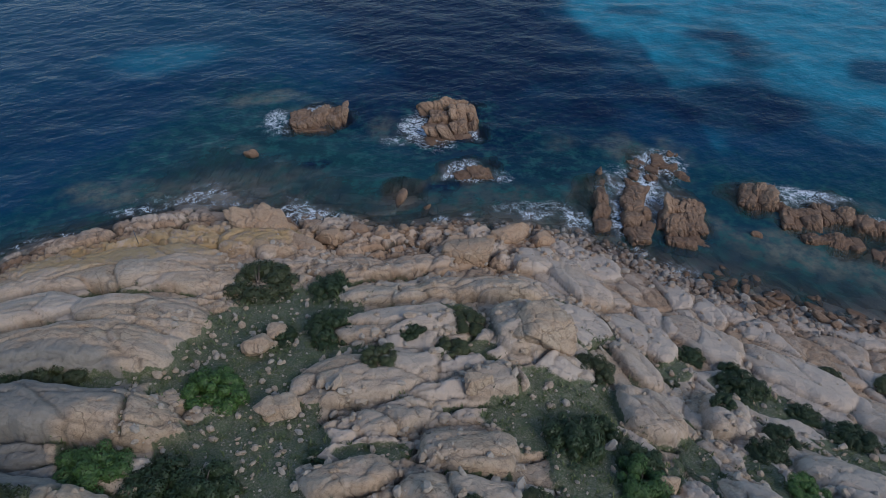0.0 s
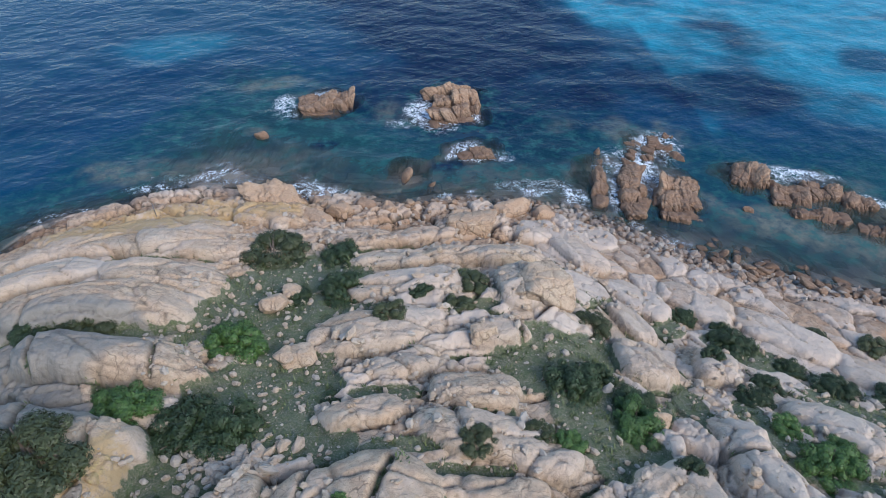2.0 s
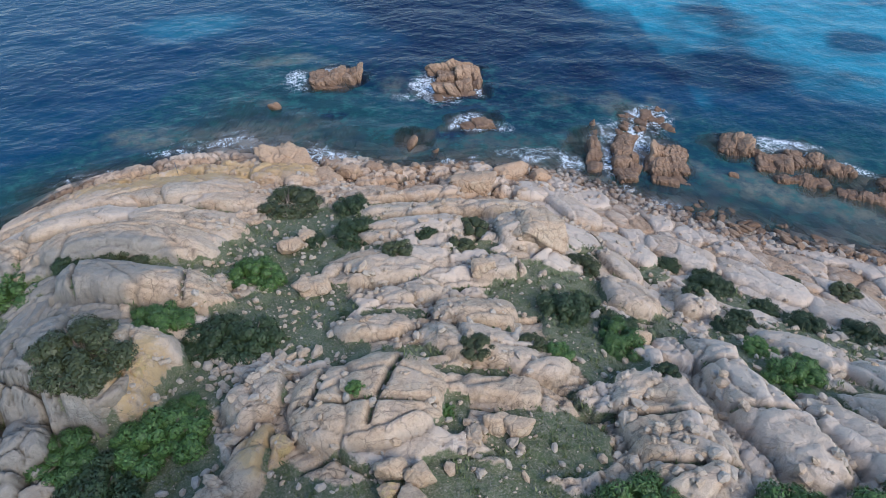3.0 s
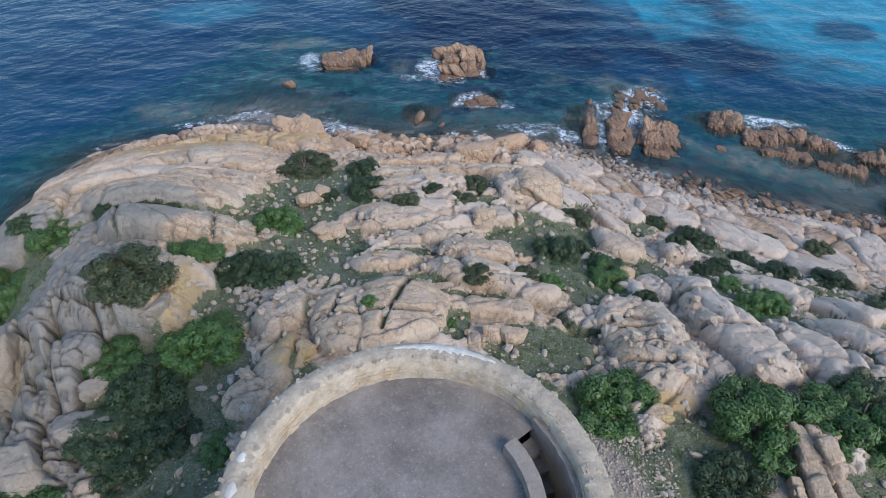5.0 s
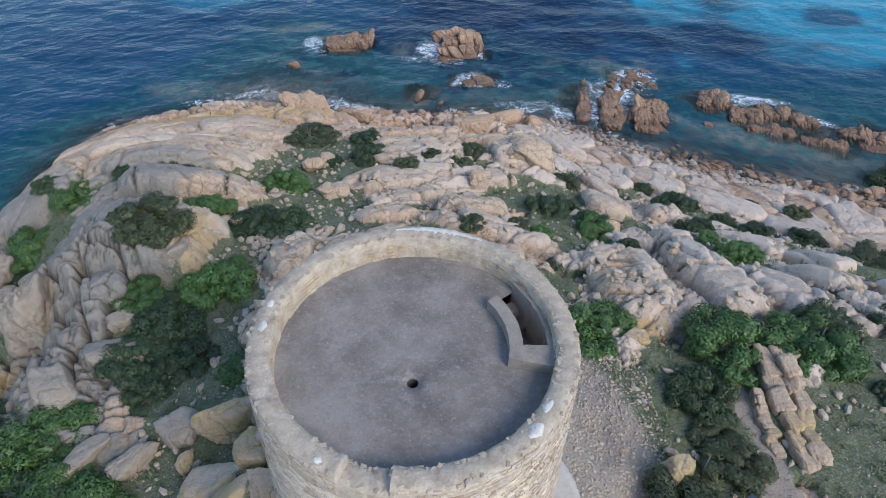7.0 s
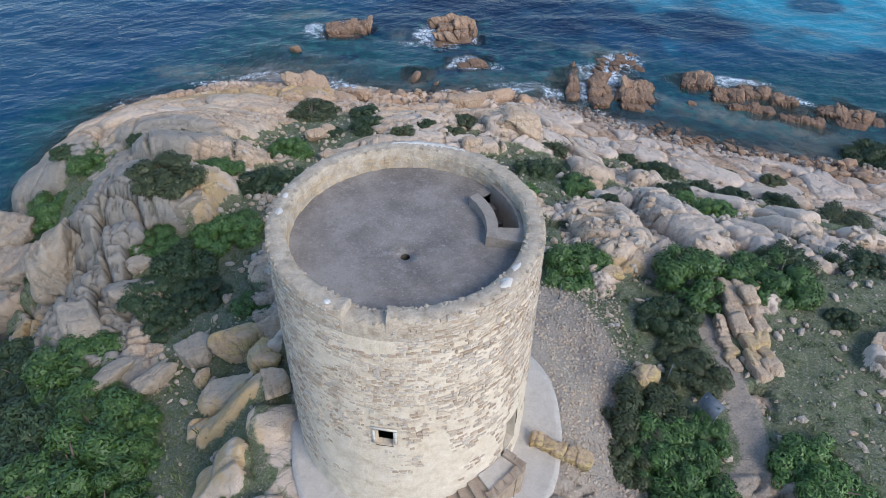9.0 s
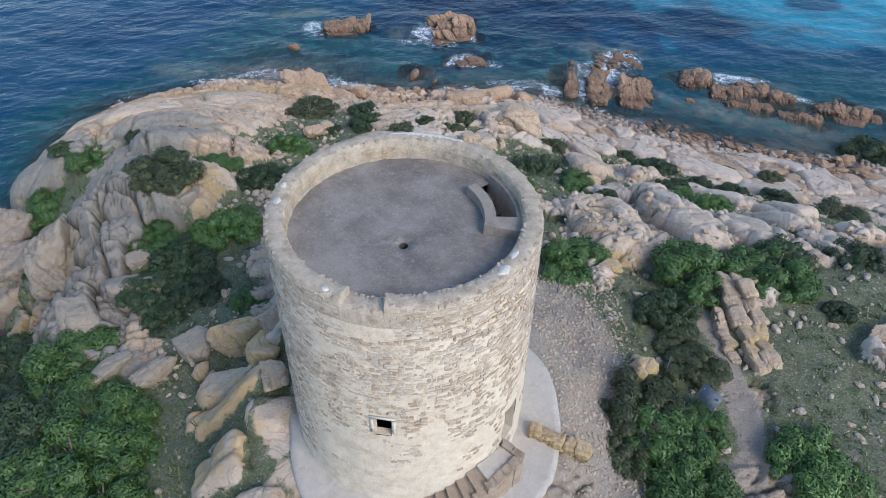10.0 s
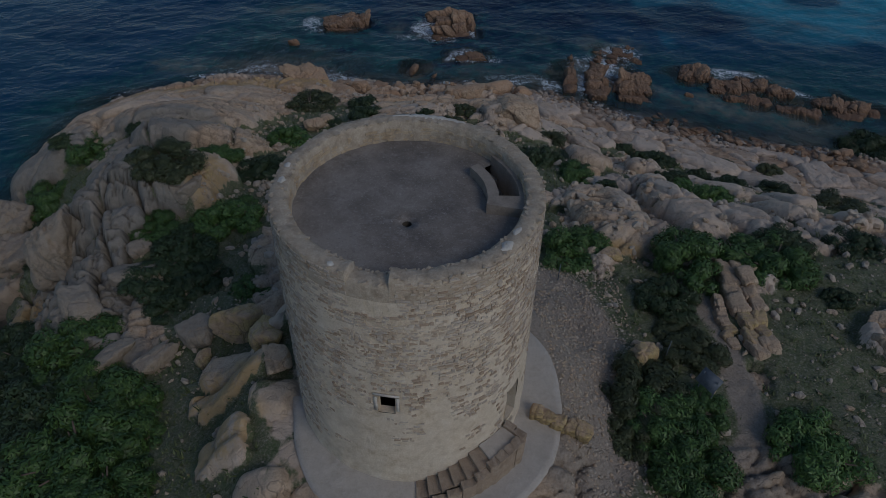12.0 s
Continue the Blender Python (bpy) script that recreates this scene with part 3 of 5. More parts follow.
for cx, cy, rx, ry, h, turn in SEA_ROCKS:
    u, v = ellipse(WX, WY, cx, cy, rx + 2.2, ry + 2.2, turn)
    seabed = np.maximum(seabed, -3.2 + 3.0 * smooth(1.15, 0.45, np.hypot(u, v) + 0.25 * fbm(WX * 0.4, WY * 0.4, 3, 130)))
swell = 0.10 * fbm(WX * 0.22 + WY * 0.1, WY * 0.38, 3, 140)
swell = np.where((np.abs(WX) < 150) & (WY < 200), swell, 0)

WATER, N, L, b = material("sea_water", 0.12)
depth = attr(N, "depth")
# deepest stops brightened: sky sheen on the far water put into the colour
deepcol = ramp(N, L, remap(N, L, depth, 0.0, 7.0), [(0.0, (0.050, 0.066, 0.060)), (0.2, (0.014, 0.055, 0.062)), (0.35, (0.004, 0.050, 0.072)), (0.52, (0.002, 0.042, 0.105)), (0.75, (0.005, 0.088, 0.265)), (1.0, (0.014, 0.135, 0.40))])
patch = noise_tex(N, L, 0.055, 5, 0.6)
deepcol = mix(N, L, remap(N, L, patch, 0.42, 0.62, 0, 0.25), deepcol, (0.001, 0.022, 0.098))
deepcol = mix(N, L, calc(N, L, 'MULTIPLY', attr(N, "sand"), remap(N, L, noise_tex(N, L, 0.35, 5, 0.65), 0.25, 0.6, 0.45, 1.0)), deepcol, (0.022, 0.25, 0.35))
deepcol = mix(N, L, attr(N, "weed"), deepcol, (0.001, 0.010, 0.038))
reef_n = remap(N, L, noise_tex(N, L, 0.9, 5, 0.7), 0.35, 0.6, 0.2, 1.0)
deepcol = mix(N, L, calc(N, L, 'MULTIPLY', attr(N, "reef"), reef_n), deepcol, (0.150, 0.160, 0.132))
mottle = calc(N, L, 'MULTIPLY', remap(N, L, noise_tex(N, L, 0.75, 6, 0.7), 0.48, 0.62), remap(N, L, depth, 3.6, 1.6, 0, 0.75))
deepcol = mix(N, L, mottle, deepcol, (0.026, 0.115, 0.110))
lace = N.new("ShaderNodeTexVoronoi")
lace.feature = 'DISTANCE_TO_EDGE'
lace.inputs["Scale"].default_value = 2.8
co = N.new("ShaderNodeTexCoord")
wob = node(N, L, "TexNoise", Scale=1.6, Detail=5.0)
L.new(co.outputs["Object"], wob.inputs["Vector"])
add = N.new("ShaderNodeVectorMath")
add.operation = 'ADD'
L.new(co.outputs["Object"], add.inputs[0])
scl = N.new("ShaderNodeVectorMath")
scl.operation = 'SCALE'
scl.inputs[3].default_value = 1.6
L.new(wob.outputs["Color"], scl.inputs[0])
L.new(scl.outputs[0], add.inputs[1])
L.new(add.outputs[0], lace.inputs["Vector"])
thin = remap(N, L, lace.outputs["Distance"], 0.13, 0.0)
churn = noise_tex(N, L, 1.4, 6, 0.7)
foam = attr(N, "foam")
amount = calc(N, L, 'MULTIPLY', foam, calc(N, L, 'ADD', calc(N, L, 'MULTIPLY', thin, 0.9), remap(N, L, churn, 0.42, 0.72, 0, 1.1)))
white = remap(N, L, amount, 0.30, 0.72)
deepcol = mix(N, L, white, deepcol, (0.78, 0.82, 0.85))
L.new(deepcol, b.inputs["Base Color"])
L.new(remap(N, L, white, 0, 1, 0.26, 0.75), b.inputs["Roughness"])
b.inputs["IOR"].default_value = 1.33
clear = remap(N, L, depth, 0.02, 1.5, 0.30, 1.0)
b.inputs["Specular IOR Level"].default_value = 0.19
L.new(calc(N, L, 'MAXIMUM', clear, white), b.inputs["Alpha"])
def ripples(scale, turn, detail, rough, wide):
    """Wavelets that run across the given heading."""
    co = N.new("ShaderNodeTexCoord")
    mp = N.new("ShaderNodeMapping")
    mp.vector_type = 'TEXTURE'
    mp.inputs["Rotation"].default_value = (0, 0, radians(turn))
    mp.inputs["Scale"].default_value = (wide, 1.0, 1.0)
    L.new(co.outputs["Object"], mp.inputs["Vector"])
    n = node(N, L, "TexNoise", Scale=scale, Detail=detail, Roughness=rough)
    L.new(mp.outputs[0], n.inputs["Vector"])
    return n.outputs["Fac"]


w1 = calc(N, L, 'ADD', ripples(0.95, 26, 3.0, 0.5, 1.7), calc(N, L, 'MULTIPLY', ripples(1.7, -14, 3.0, 0.5, 1.4), 0.5))
w2 = ripples(4.2, 16, 3.0, 0.55, 1.6)
bump(N, L, b, calc(N, L, 'ADD', w1, calc(N, L, 'MULTIPLY', w2, 0.10)), 0.55, 0.25)
water = tagged(sheet("water", wx_, wy_, swell, {"depth": np.clip(-seabed, -1, 20), "foam": foam_share(WX, WY, seabed), "sand": sand_share(WX, WY), "reef": reef_share(WX, WY), "weed": weed_share(WX, WY)}, WATER),
               "deep blue sea with turquoise shallows and foam at the rocks", "sea", kind="structure")


# ---------------------------------------------------------------- helpers for things
def mesh_of(bm, name, mat, shade=True):
    me = bpy.data.meshes.new(name)
    bm.normal_update()
    bm.to_mesh(me)
    bm.free()
    for p in me.polygons:
        p.use_smooth = shade
    me.materials.append(mat)
    return me


def part(name, bm, mat, parent=None, label="", shade=True):
    ob = new(name, mesh_of(bm, name, mat, shade))
    ob.parent = parent
    if label:
        tagged(ob, label)
    return ob


def place(ob, m):
    ob.matrix_basis = m
    return ob


def rock_bm(rx, ry, rz, seed, facets=12, detail=4, round_=0.075, rough=0.07):
    """A worn block: a ball cut by planes in many directions, edges rounded, with pits."""
    rng = np.random.RandomState(seed)
    bm = bmesh.new()
    bmesh.ops.create_icosphere(bm, subdivisions=detail, radius=1.0)
    n = rng.normal(size=(facets, 3))
    n /= np.linalg.norm(n, axis=1)[:, None]
    n = np.vstack([n, [[0, 0, 1], [0, 0, -1]]])
    d = np.append(rng.uniform(0.55, 0.90, facets), [0.68, 0.75])
    co = np.array([v.co[:] for v in bm.verts])
    dots = np.clip(co @ n.T, 1e-3, None)
    r = d[None, :] / dots
    k = 1 / round_
    soft = -np.log(np.exp(-k * np.minimum(r, 3)).sum(1)) / k
    soft = np.minimum(soft, 1.25)
    p = co * soft[:, None]
    q = p + np.array([seed * 3.1, seed * 1.7, 0])
    e = fbm((q[:, 0] + 0.71 * q[:, 2]) * 1.7, (q[:, 1] - 0.63 * q[:, 2]) * 1.7, 5, seed % 50) * rough
    w = p * np.array([rx, ry, rz])
    ce, cr, cx, cy = cells(w[:, 0] * 1.3 + 0.4 * w[:, 2] + seed, w[:, 1] * 1.1 + 0.5 * w[:, 2], seed % 30)
    e = e + 0.08 * (cr - 0.5) - 0.09 * np.clip(1 - ce / 0.10, 0, 1)
    p = p * (1 + e)[:, None] * np.array([rx, ry, rz])
    for v, c in zip(bm.verts, p):
        v.co = c
    return bm


def block_bm(rx, ry, rz, seed, detail=4, round_=0.07, rough=0.12, split_every=0.0):
    """A jointed block: six worn faces a little out of square, some corners knocked off."""
    rng = np.random.RandomState(seed)
    bm = bmesh.new()
    bmesh.ops.create_icosphere(bm, subdivisions=detail, radius=1.0)
    n = np.vstack([np.eye(3), -np.eye(3)]) + rng.normal(size=(6, 3)) * 0.20
    extra = rng.normal(size=(9, 3))
    n = np.vstack([n, extra])
    n /= np.linalg.norm(n, axis=1)[:, None]
    d = np.append(rng.uniform(0.60, 0.78, 6), rng.uniform(0.80, 1.0, 9))
    co = np.array([v.co[:] for v in bm.verts])
    r = d[None, :] / np.clip(co @ n.T, 1e-3, None)
    k = 1 / round_
    soft = -np.log(np.exp(-k * np.minimum(r, 3)).sum(1)) / k
    p = co * soft[:, None]
    q = p * np.array([rx, ry, rz]) + np.array([seed * 2.3, seed * 0.7, 5])
    a, b_ = q[:, 0] + 0.71 * q[:, 2], q[:, 1] - 0.63 * q[:, 2]
    e = fbm(a * 1.1, b_ * 1.1, 6, seed % 50) * rough
    split = np.abs(fbm(a * 0.8, b_ * 1.1, 2, seed % 40 + 3))
    e = e - 0.10 * np.clip(1 - split / 0.09, 0, 1)
    ce, cr, cx, cy = cells(q[:, 0] * 1.15 + 0.35 * q[:, 2], q[:, 1] * 0.8 - 0.3 * q[:, 2], seed % 30)
    fe, fr, fx, fy = cells(a * 2.6, b_ * 2.2 + q[:, 2], seed % 30 + 5)
    e = e + 0.10 * (cr - 0.5) - 0.10 * np.clip(1 - ce / 0.12, 0, 1) + 0.04 * (fr - 0.5) - 0.035 * np.clip(1 - fe / 0.14, 0, 1)
    if split_every:
        for axis, cut in ((0, 0.09), (1, 0.07)):
            f = q[:, axis] / split_every / (1 + 0.5 * axis) + 0.35 * fbm(q[:, 1 - axis] * 0.7, q[:, 2] * 0.7 + seed, 2, seed % 20 + axis)
            e = e - cut * np.clip(1 - np.abs(f - np.round(f)) / 0.16, 0, 1) ** 0.7
            e = e + 0.10 * (rnd(np.round(f - 0.5), np.full(f.shape, seed), 5 + axis) - 0.5)
    p = p * (1 + e)[:, None] * np.array([rx, ry, rz])
    for v, c in zip(bm.verts, p):
        v.co = c
    return bm


def many(name, verts, faces, places, mat, parent=None, label="", jitter=0.0, seed=1, shade=False):
    """One mesh of many copies of a small shape, each with its own pose and slightly bent."""
    rng = np.random.RandomState(seed)
    V = np.array(verts, float)
    out = []
    for m in places:
        A = np.array(m)
        w = V * (1 + jitter * rng.uniform(-1, 1, V.shape))
        out.append(w @ A[:3, :3].T + A[:3, 3])
    n = len(V)
    me = bpy.data.meshes.new(name)
    F = [[c + n * k for c in f] for k in range(len(places)) for f in faces]
    me.from_pydata(np.concatenate(out).tolist(), [], F)
    for p in me.polygons:
        p.use_smooth = shade
    me.materials.append(mat)
    ob = new(name, me)
    ob.parent = parent
    if label:
        tagged(ob, label)
    return ob


def shape_of(bm):
    verts = [v.co[:] for v in bm.verts]
    faces = [[v.index for v in f.verts] for f in bm.faces]
    bm.free()
    return verts, faces


bm = bmesh.new()
bmesh.ops.create_icosphere(bm, subdivisions=1, radius=1.0)
bm.verts.index_update()
PEBBLE = shape_of(bm)
bm = bmesh.new()
bmesh.ops.create_cube(bm, size=1.0)
bm.verts.index_update()
BRICK = shape_of(bm)


# ---------------------------------------------------------------- rocks in the sea
def sea_rock(seed, cx, cy, turn, blocks, label):
    """A jointed rock: fitting blocks (x, y, half length, half width, height, tint) round its middle."""
    thing = tagged(new("sea_rock"), label, "rock", "rocks in the sea")
    thing.matrix_basis = pose(cx, cy, 0, 0, 0, turn)
    rng = random.Random(seed)
    for k, (x, y, rx, ry, h, tint) in enumerate(blocks):
        bm = block_bm(rx * 1.6, ry * 1.6, (h * 0.56 + 0.9) / 2 * 1.36, seed * 37 + k * 7, 6 if rx * ry > 0.5 else 5, 0.11, 0.14, 0.95)
        ob = part("block", bm, (GRANITE, GRANITE_WARM)[tint], thing)
        ob.matrix_basis = pose(x, y, (h * 0.56 - 0.9) / 2, rng.uniform(-5, 5), rng.uniform(-5, 5), rng.uniform(-7, 7))


JOINTED = "jointed tan granite rock rising from the sea"
WET = "low wet brown granite rock awash in the sea"
sea_rock(3, -7.6, 60.2, 8, [(-1.4, 0.0, 1.1, 1.3, 1.0, 1), (0.55, 0.1, 1.2, 1.4, 1.35, 0), (1.95, 0.3, 0.6, 1.0, 1.2, 1), (-0.6, -1.4, 1.6, 0.5, 0.3, 1)], JOINTED)
sea_rock(4, 5.0, 58.9, 0, [(-1.15, -0.9, 1.0, 1.1, 1.3, 0), (0.55, -0.8, 0.85, 1.1, 1.5, 0), (-1.0, 0.95, 1.0, 0.95, 1.7, 0), (0.6, 0.95, 0.8, 0.9, 1.9, 1),
                           (1.75, -0.6, 0.5, 0.65, 1.3, 1), (1.8, 0.5, 0.5, 0.55, 1.5, 1), (1.75, 1.6, 0.55, 0.6, 1.9, 0), (-0.5, 2.7, 2.0, 0.8, 1.9, 1), (-0.2, -2.3, 1.7, 0.5, 0.2, 1)], JOINTED)
sea_rock(5, 6.2, 51.0, 5, [(-0.85, -0.1, 0.75, 0.65, 0.45, 1), (0.35, 0.1, 0.75, 0.75, 0.75, 0), (1.3, 0.2, 0.45, 0.6, 0.6, 1)], WET)
sea_rock(6, 15.9, 45.8, -9, [(-0.1, -1.7, 0.62, 0.8, 0.7, 1), (0.0, -0.2, 0.58, 0.8, 1.0, 1), (0.05, 1.2, 0.5, 0.7, 0.9, 1), (0.1, 2.3, 0.4, 0.6, 0.5, 1), (0.15, 3.6, 0.35, 0.7, 0.1, 1), (0.2, 5.4, 0.3, 0.5, 0.2, 1)], WET)
sea_rock(7, 18.3, 45.3, -12, [(0.0, -2.7, 0.85, 0.9, 0.9, 1), (-0.1, -1.0, 0.8, 0.85, 1.25, 0), (0.0, 0.6, 0.85, 0.8, 1.4, 1), (0.1, 2.1, 0.75, 0.8, 1.2, 1), (0.95, -2.0, 0.4, 0.9, 0.7, 1), (0.9, 0.2, 0.35, 0.8, 0.9, 1), (0.2, 3.7, 0.6, 0.9, 0.4, 1), (0.4, 5.4, 0.5, 0.7, 0.1, 1)], JOINTED)
sea_rock(8, 21.9, 44.4, -12, [(-0.5, -2.6, 1.1, 0.7, 0.6, 1), (-0.7, -0.9, 0.95, 1.1, 1.3, 0), (0.8, -0.6, 0.9, 1.2, 1.2, 0), (-0.5, 1.0, 0.9, 0.9, 1.6, 1), (0.8, 1.2, 0.85, 0.9, 1.4, 1), (-1.55, -0.4, 0.35, 1.2, 0.6, 1), (0.9, -2.4, 0.7, 0.6, 0.3, 1)], JOINTED)
for k in range(9):
    x, y, s = ((20.4, 52.4, 0.5), (21.7, 51.4, 0.6), (22.4, 52.6, 0.7), (23.1, 51.6, 0.55), (22.6, 53.8, 0.45), (21.2, 50.2, 0.45), (20.0, 51.0, 0.4), (23.6, 50.4, 0.5), (23.9, 53.4, 0.4))[k]
    sea_rock(30 + k, x, y, 40 * k, [(-0.3 * s, 0, s * 0.8, s, 0.15 + 0.2 * (k % 3) * s, 1), (0.7 * s, 0.1, s * 0.7, s * 0.8, 0.1, 1)], WET)
sea_rock(9, 28.9, 46.6, -20, [(-0.9, 0.0, 0.55, 1.3, 1.0, 1), (0.05, 0.0, 0.5, 1.4, 1.2, 1), (0.9, -0.1, 0.5, 1.2, 1.0, 0), (1.6, -0.3, 0.3, 0.9, 0.6, 1)], JOINTED)
sea_rock(10, 31.2, 44.0, -15, [(-0.8, -0.5, 0.9, 0.7, 0.6, 0), (0.6, -0.4, 0.8, 0.8, 0.8, 0), (-0.6, 0.8, 0.9, 0.7, 0.8, 1), (0.7, 0.9, 0.7, 0.7, 0.9, 0)], JOINTED)
sea_rock(11, 34.0, 44.3, -15, [(-0.8, 0.2, 0.8, 1.1, 1.0, 0), (0.5, 0.0, 0.8, 0.9, 1.1, 0), (1.7, -0.5, 0.6, 0.8, 0.9, 1)], JOINTED)
sea_rock(12, 36.2, 42.9, -15, [(-0.5, 0.0, 0.6, 0.8, 0.8, 0), (0.5, 0.0, 0.6, 0.8, 0.9, 1)], JOINTED)
sea_rock(13, 32.4, 41.6, -12, [(-1.3, 0.0, 0.9, 0.7, 0.35, 0), (0.2, -0.2, 0.9, 0.8, 0.5, 0), (1.5, -0.1, 0.7, 0.7, 0.4, 1)], WET)
sea_rock(14, 36.2, 39.2, -18, [(-0.9, 0.1, 0.8, 0.7, 0.5, 0), (0.5, 0.1, 0.8, 0.7, 0.7, 0), (1.7, 0.2, 0.5, 0.6, 0.4, 1)], WET)
sea_rock(15, 41.0, 39.8, -25, [(-2.0, 0.2, 0.9, 1.1, 0.8, 0), (-0.4, 0.0, 0.9, 1.2, 1.2, 0), (1.2, 0.1, 0.9, 1.1, 1.1, 1), (2.5, -0.2, 0.6, 0.8, 0.6, 1), (0.2, -1.6, 1.2, 0.6, 0.4, 1)], JOINTED)
sea_rock(16, 3.2, 56.6, 20, [(-0.5, 0.0, 0.6, 0.7, 0.15, 1), (0.5, 0.1, 0.6, 0.6, 0.25, 1)], WET)
for k, (x, y, r, h) in enumerate(((0.15, 48.0, 0.95, 0.75), (-12.7, 54.3, 0.62, 0.4), (2.2, 46.6, 0.5, 0.3), (26.9, 42.3, 0.7, 0.2))):
    ob = part("sea_boulder", rock_bm(r, r * 0.85, h + 0.5, 640 + k, 16, 4, 0.25, 0.06), GRANITE_WARM)
    tagged(ob, "rounded orange granite boulder standing in shallow water", "boulder")
    ob.matrix_basis = pose(x, y, h * 0.35 - 0.1, 0, 0, 30 * k)

# ---------------------------------------------------------------- boulders on the land
# x, y, half length, half width, half height, turn, sunk, tint
BOULDERS_TOWER = [(-7.0, 5.9, 0.95, 0.75, 1.0, 5, 0.05, 2), (-5.9, 6.2, 0.5, 0.5, 0.7, 0, 0.1, 0), (-9.2, 5.7, 0.7, 0.65, 0.6, 20, 0.15, 3), (-8.6, 4.5, 0.38, 0.34, 0.32, 30, 0.1, 2),
                  (-10.6, 4.9, 0.5, 1.0, 0.5, -28, 0.2, 3), (-12.7, 5.3, 0.5, 1.0, 0.5, -35, 0.15, 3), (-5.3, 3.0, 0.65, 0.65, 0.9, 10, 0.15, 2)]
BOULDERS_TOWER2 = [(-4.6, 1.7, 0.6, 0.6, 0.5, 30, 0.4, 0), (9.0, 2.9, 0.55, 0.5, 0.6, 20, 0.1, 2),
                   (19.2, 3.2, 0.8, 0.5, 0.45, -40, 0.3, 0), (19.8, 4.6, 0.6, 0.4, 0.35, 10, 0.2, 0), (9.5, 9.1, 0.55, 0.35, 0.3, 0, 0.1, 2), (-13.6, 10.3, 1.4, 0.9, 0.8, 20, 0.3, 3),
                   (-15.2, 8.3, 1.3, 0.9, 0.8, -15, 0.3, 3), (-16.6, 7.0, 1.0, 0.8, 0.6, 40, 0.2, 3), (11.2, 19.6, 0.55, 0.45, 0.6, 0, 0.1, 1)]
BOULDERS_SHORE = [(4.4, 38.9, 1.75, 1.3, 1.1, 5, 0.15, 0), (-9.6, 42.9, 2.2, 1.3, 0.95, -3, 0.3, 1), (-2.8, 43.2, 1.0, 0.75, 0.7, -15, 0.1, 1),
                  (-4.6, 41.8, 0.95, 0.8, 0.7, 20, 0.1, 1), (-6.2, 40.6, 1.3, 0.8, 0.8, -35, 0.2, 0), (-1.2, 42.4, 0.6, 0.5, 0.5, 0, 0.1, 1),
                  (3.6, 43.4, 1.3, 0.7, 0.6, 5, 0.2, 1), (8.0, 41.8, 1.1, 0.8, 0.8, 10, 0.2, 0), (10.2, 41.2, 0.8, 0.7, 0.6, 0, 0.1, 1)]
BOULDERS_PILE = [(-0.5, 11.9, 0.5, 0.4, 0.55, 10, 0.1, 0), (0.4, 11.6, 0.6, 0.5, 0.6, 40, 0.1, 0), (-0.7, 11.0, 0.4, 0.35, 0.4, 0, 0.1, 2), (0.2, 10.6, 0.6, 0.45, 0.4, 20, 0.1, 0), (0.5, 10.0, 0.4, 0.35, 0.35, 60, 0.1, 0),
                 (-4.9, 13.4, 0.4, 0.35, 0.5, 0, 0.1, 2), (3.4, 13.9, 0.5, 0.35, 0.45, 5, 0.2, 0), (4.2, 13.8, 0.6, 0.4, 0.4, 0, 0.2, 0), (2.4, 13.4, 0.3, 0.5, 0.5, 0, 0.2, 0)]
BOULDERS_MID = [(-5.7, 24.4, 0.55, 0.45, 0.5, 0, 0.1, 0), (-4.9, 24.5, 0.75, 0.55, 0.5, 10, 0.1, 0), (7.4, 28.8, 1.9, 1.4, 1.1, 0, 0.5, 0),
                (3.9, 25.2, 0.6, 0.5, 0.45, 20, 0.1, 0), (-7.0, 29.2, 0.7, 0.6, 0.6, 0, 0.1, 1), (-6.4, 30.4, 0.6, 0.5, 0.5, 40, 0.1, 0),
                (42.0, 31.0, 1.0, 0.8, 0.7, 0, 0.3, 0), (36.2, 31.4, 0.7, 0.5, 0.5, 0, 0.1, 0)]
TINTS = (GRANITE, GRANITE_WARM, GRANITE_LICHEN, GRANITE_GREY)
TINT_WORDS = ("pale grey-pink granite boulder", "warm orange granite boulder", "granite boulder with yellow lichen", "grey weathered granite block")


def boulders(rows, where, seed):
    for k, (x, y, rx, ry, rz, turn, sunk, tint) in enumerate(rows):
        f = block_bm if rx > 1.9 else rock_bm
        ob = part("boulder", f(rx * 1.2, ry * 1.2, rz * 1.25, seed + k, detail=6 if rx > 1.5 else 5), TINTS[tint])
        tagged(ob, TINT_WORDS[tint] + " " + where, "boulder")
        low = min(ground_z(x + dx * rx * .6, y + dy * ry * .6) for dx in (-1, 0, 1) for dy in (-1, 0, 1))
        ob.matrix_basis = pose(x, y, max(low, -0.3) + rz * (1 - sunk) * 0.85, 0, 0, turn)


boulders(BOULDERS_TOWER, "lying beside the tower", 200)
boulders(BOULDERS_TOWER2, "lying on the grassy ground", 230)
boulders(BOULDERS_SHORE, "at the edge of the sea", 260)
boulders(BOULDERS_MID, "on the rocky slope", 290)
boulders(BOULDERS_PILE, "on gravel below the tower", 310)

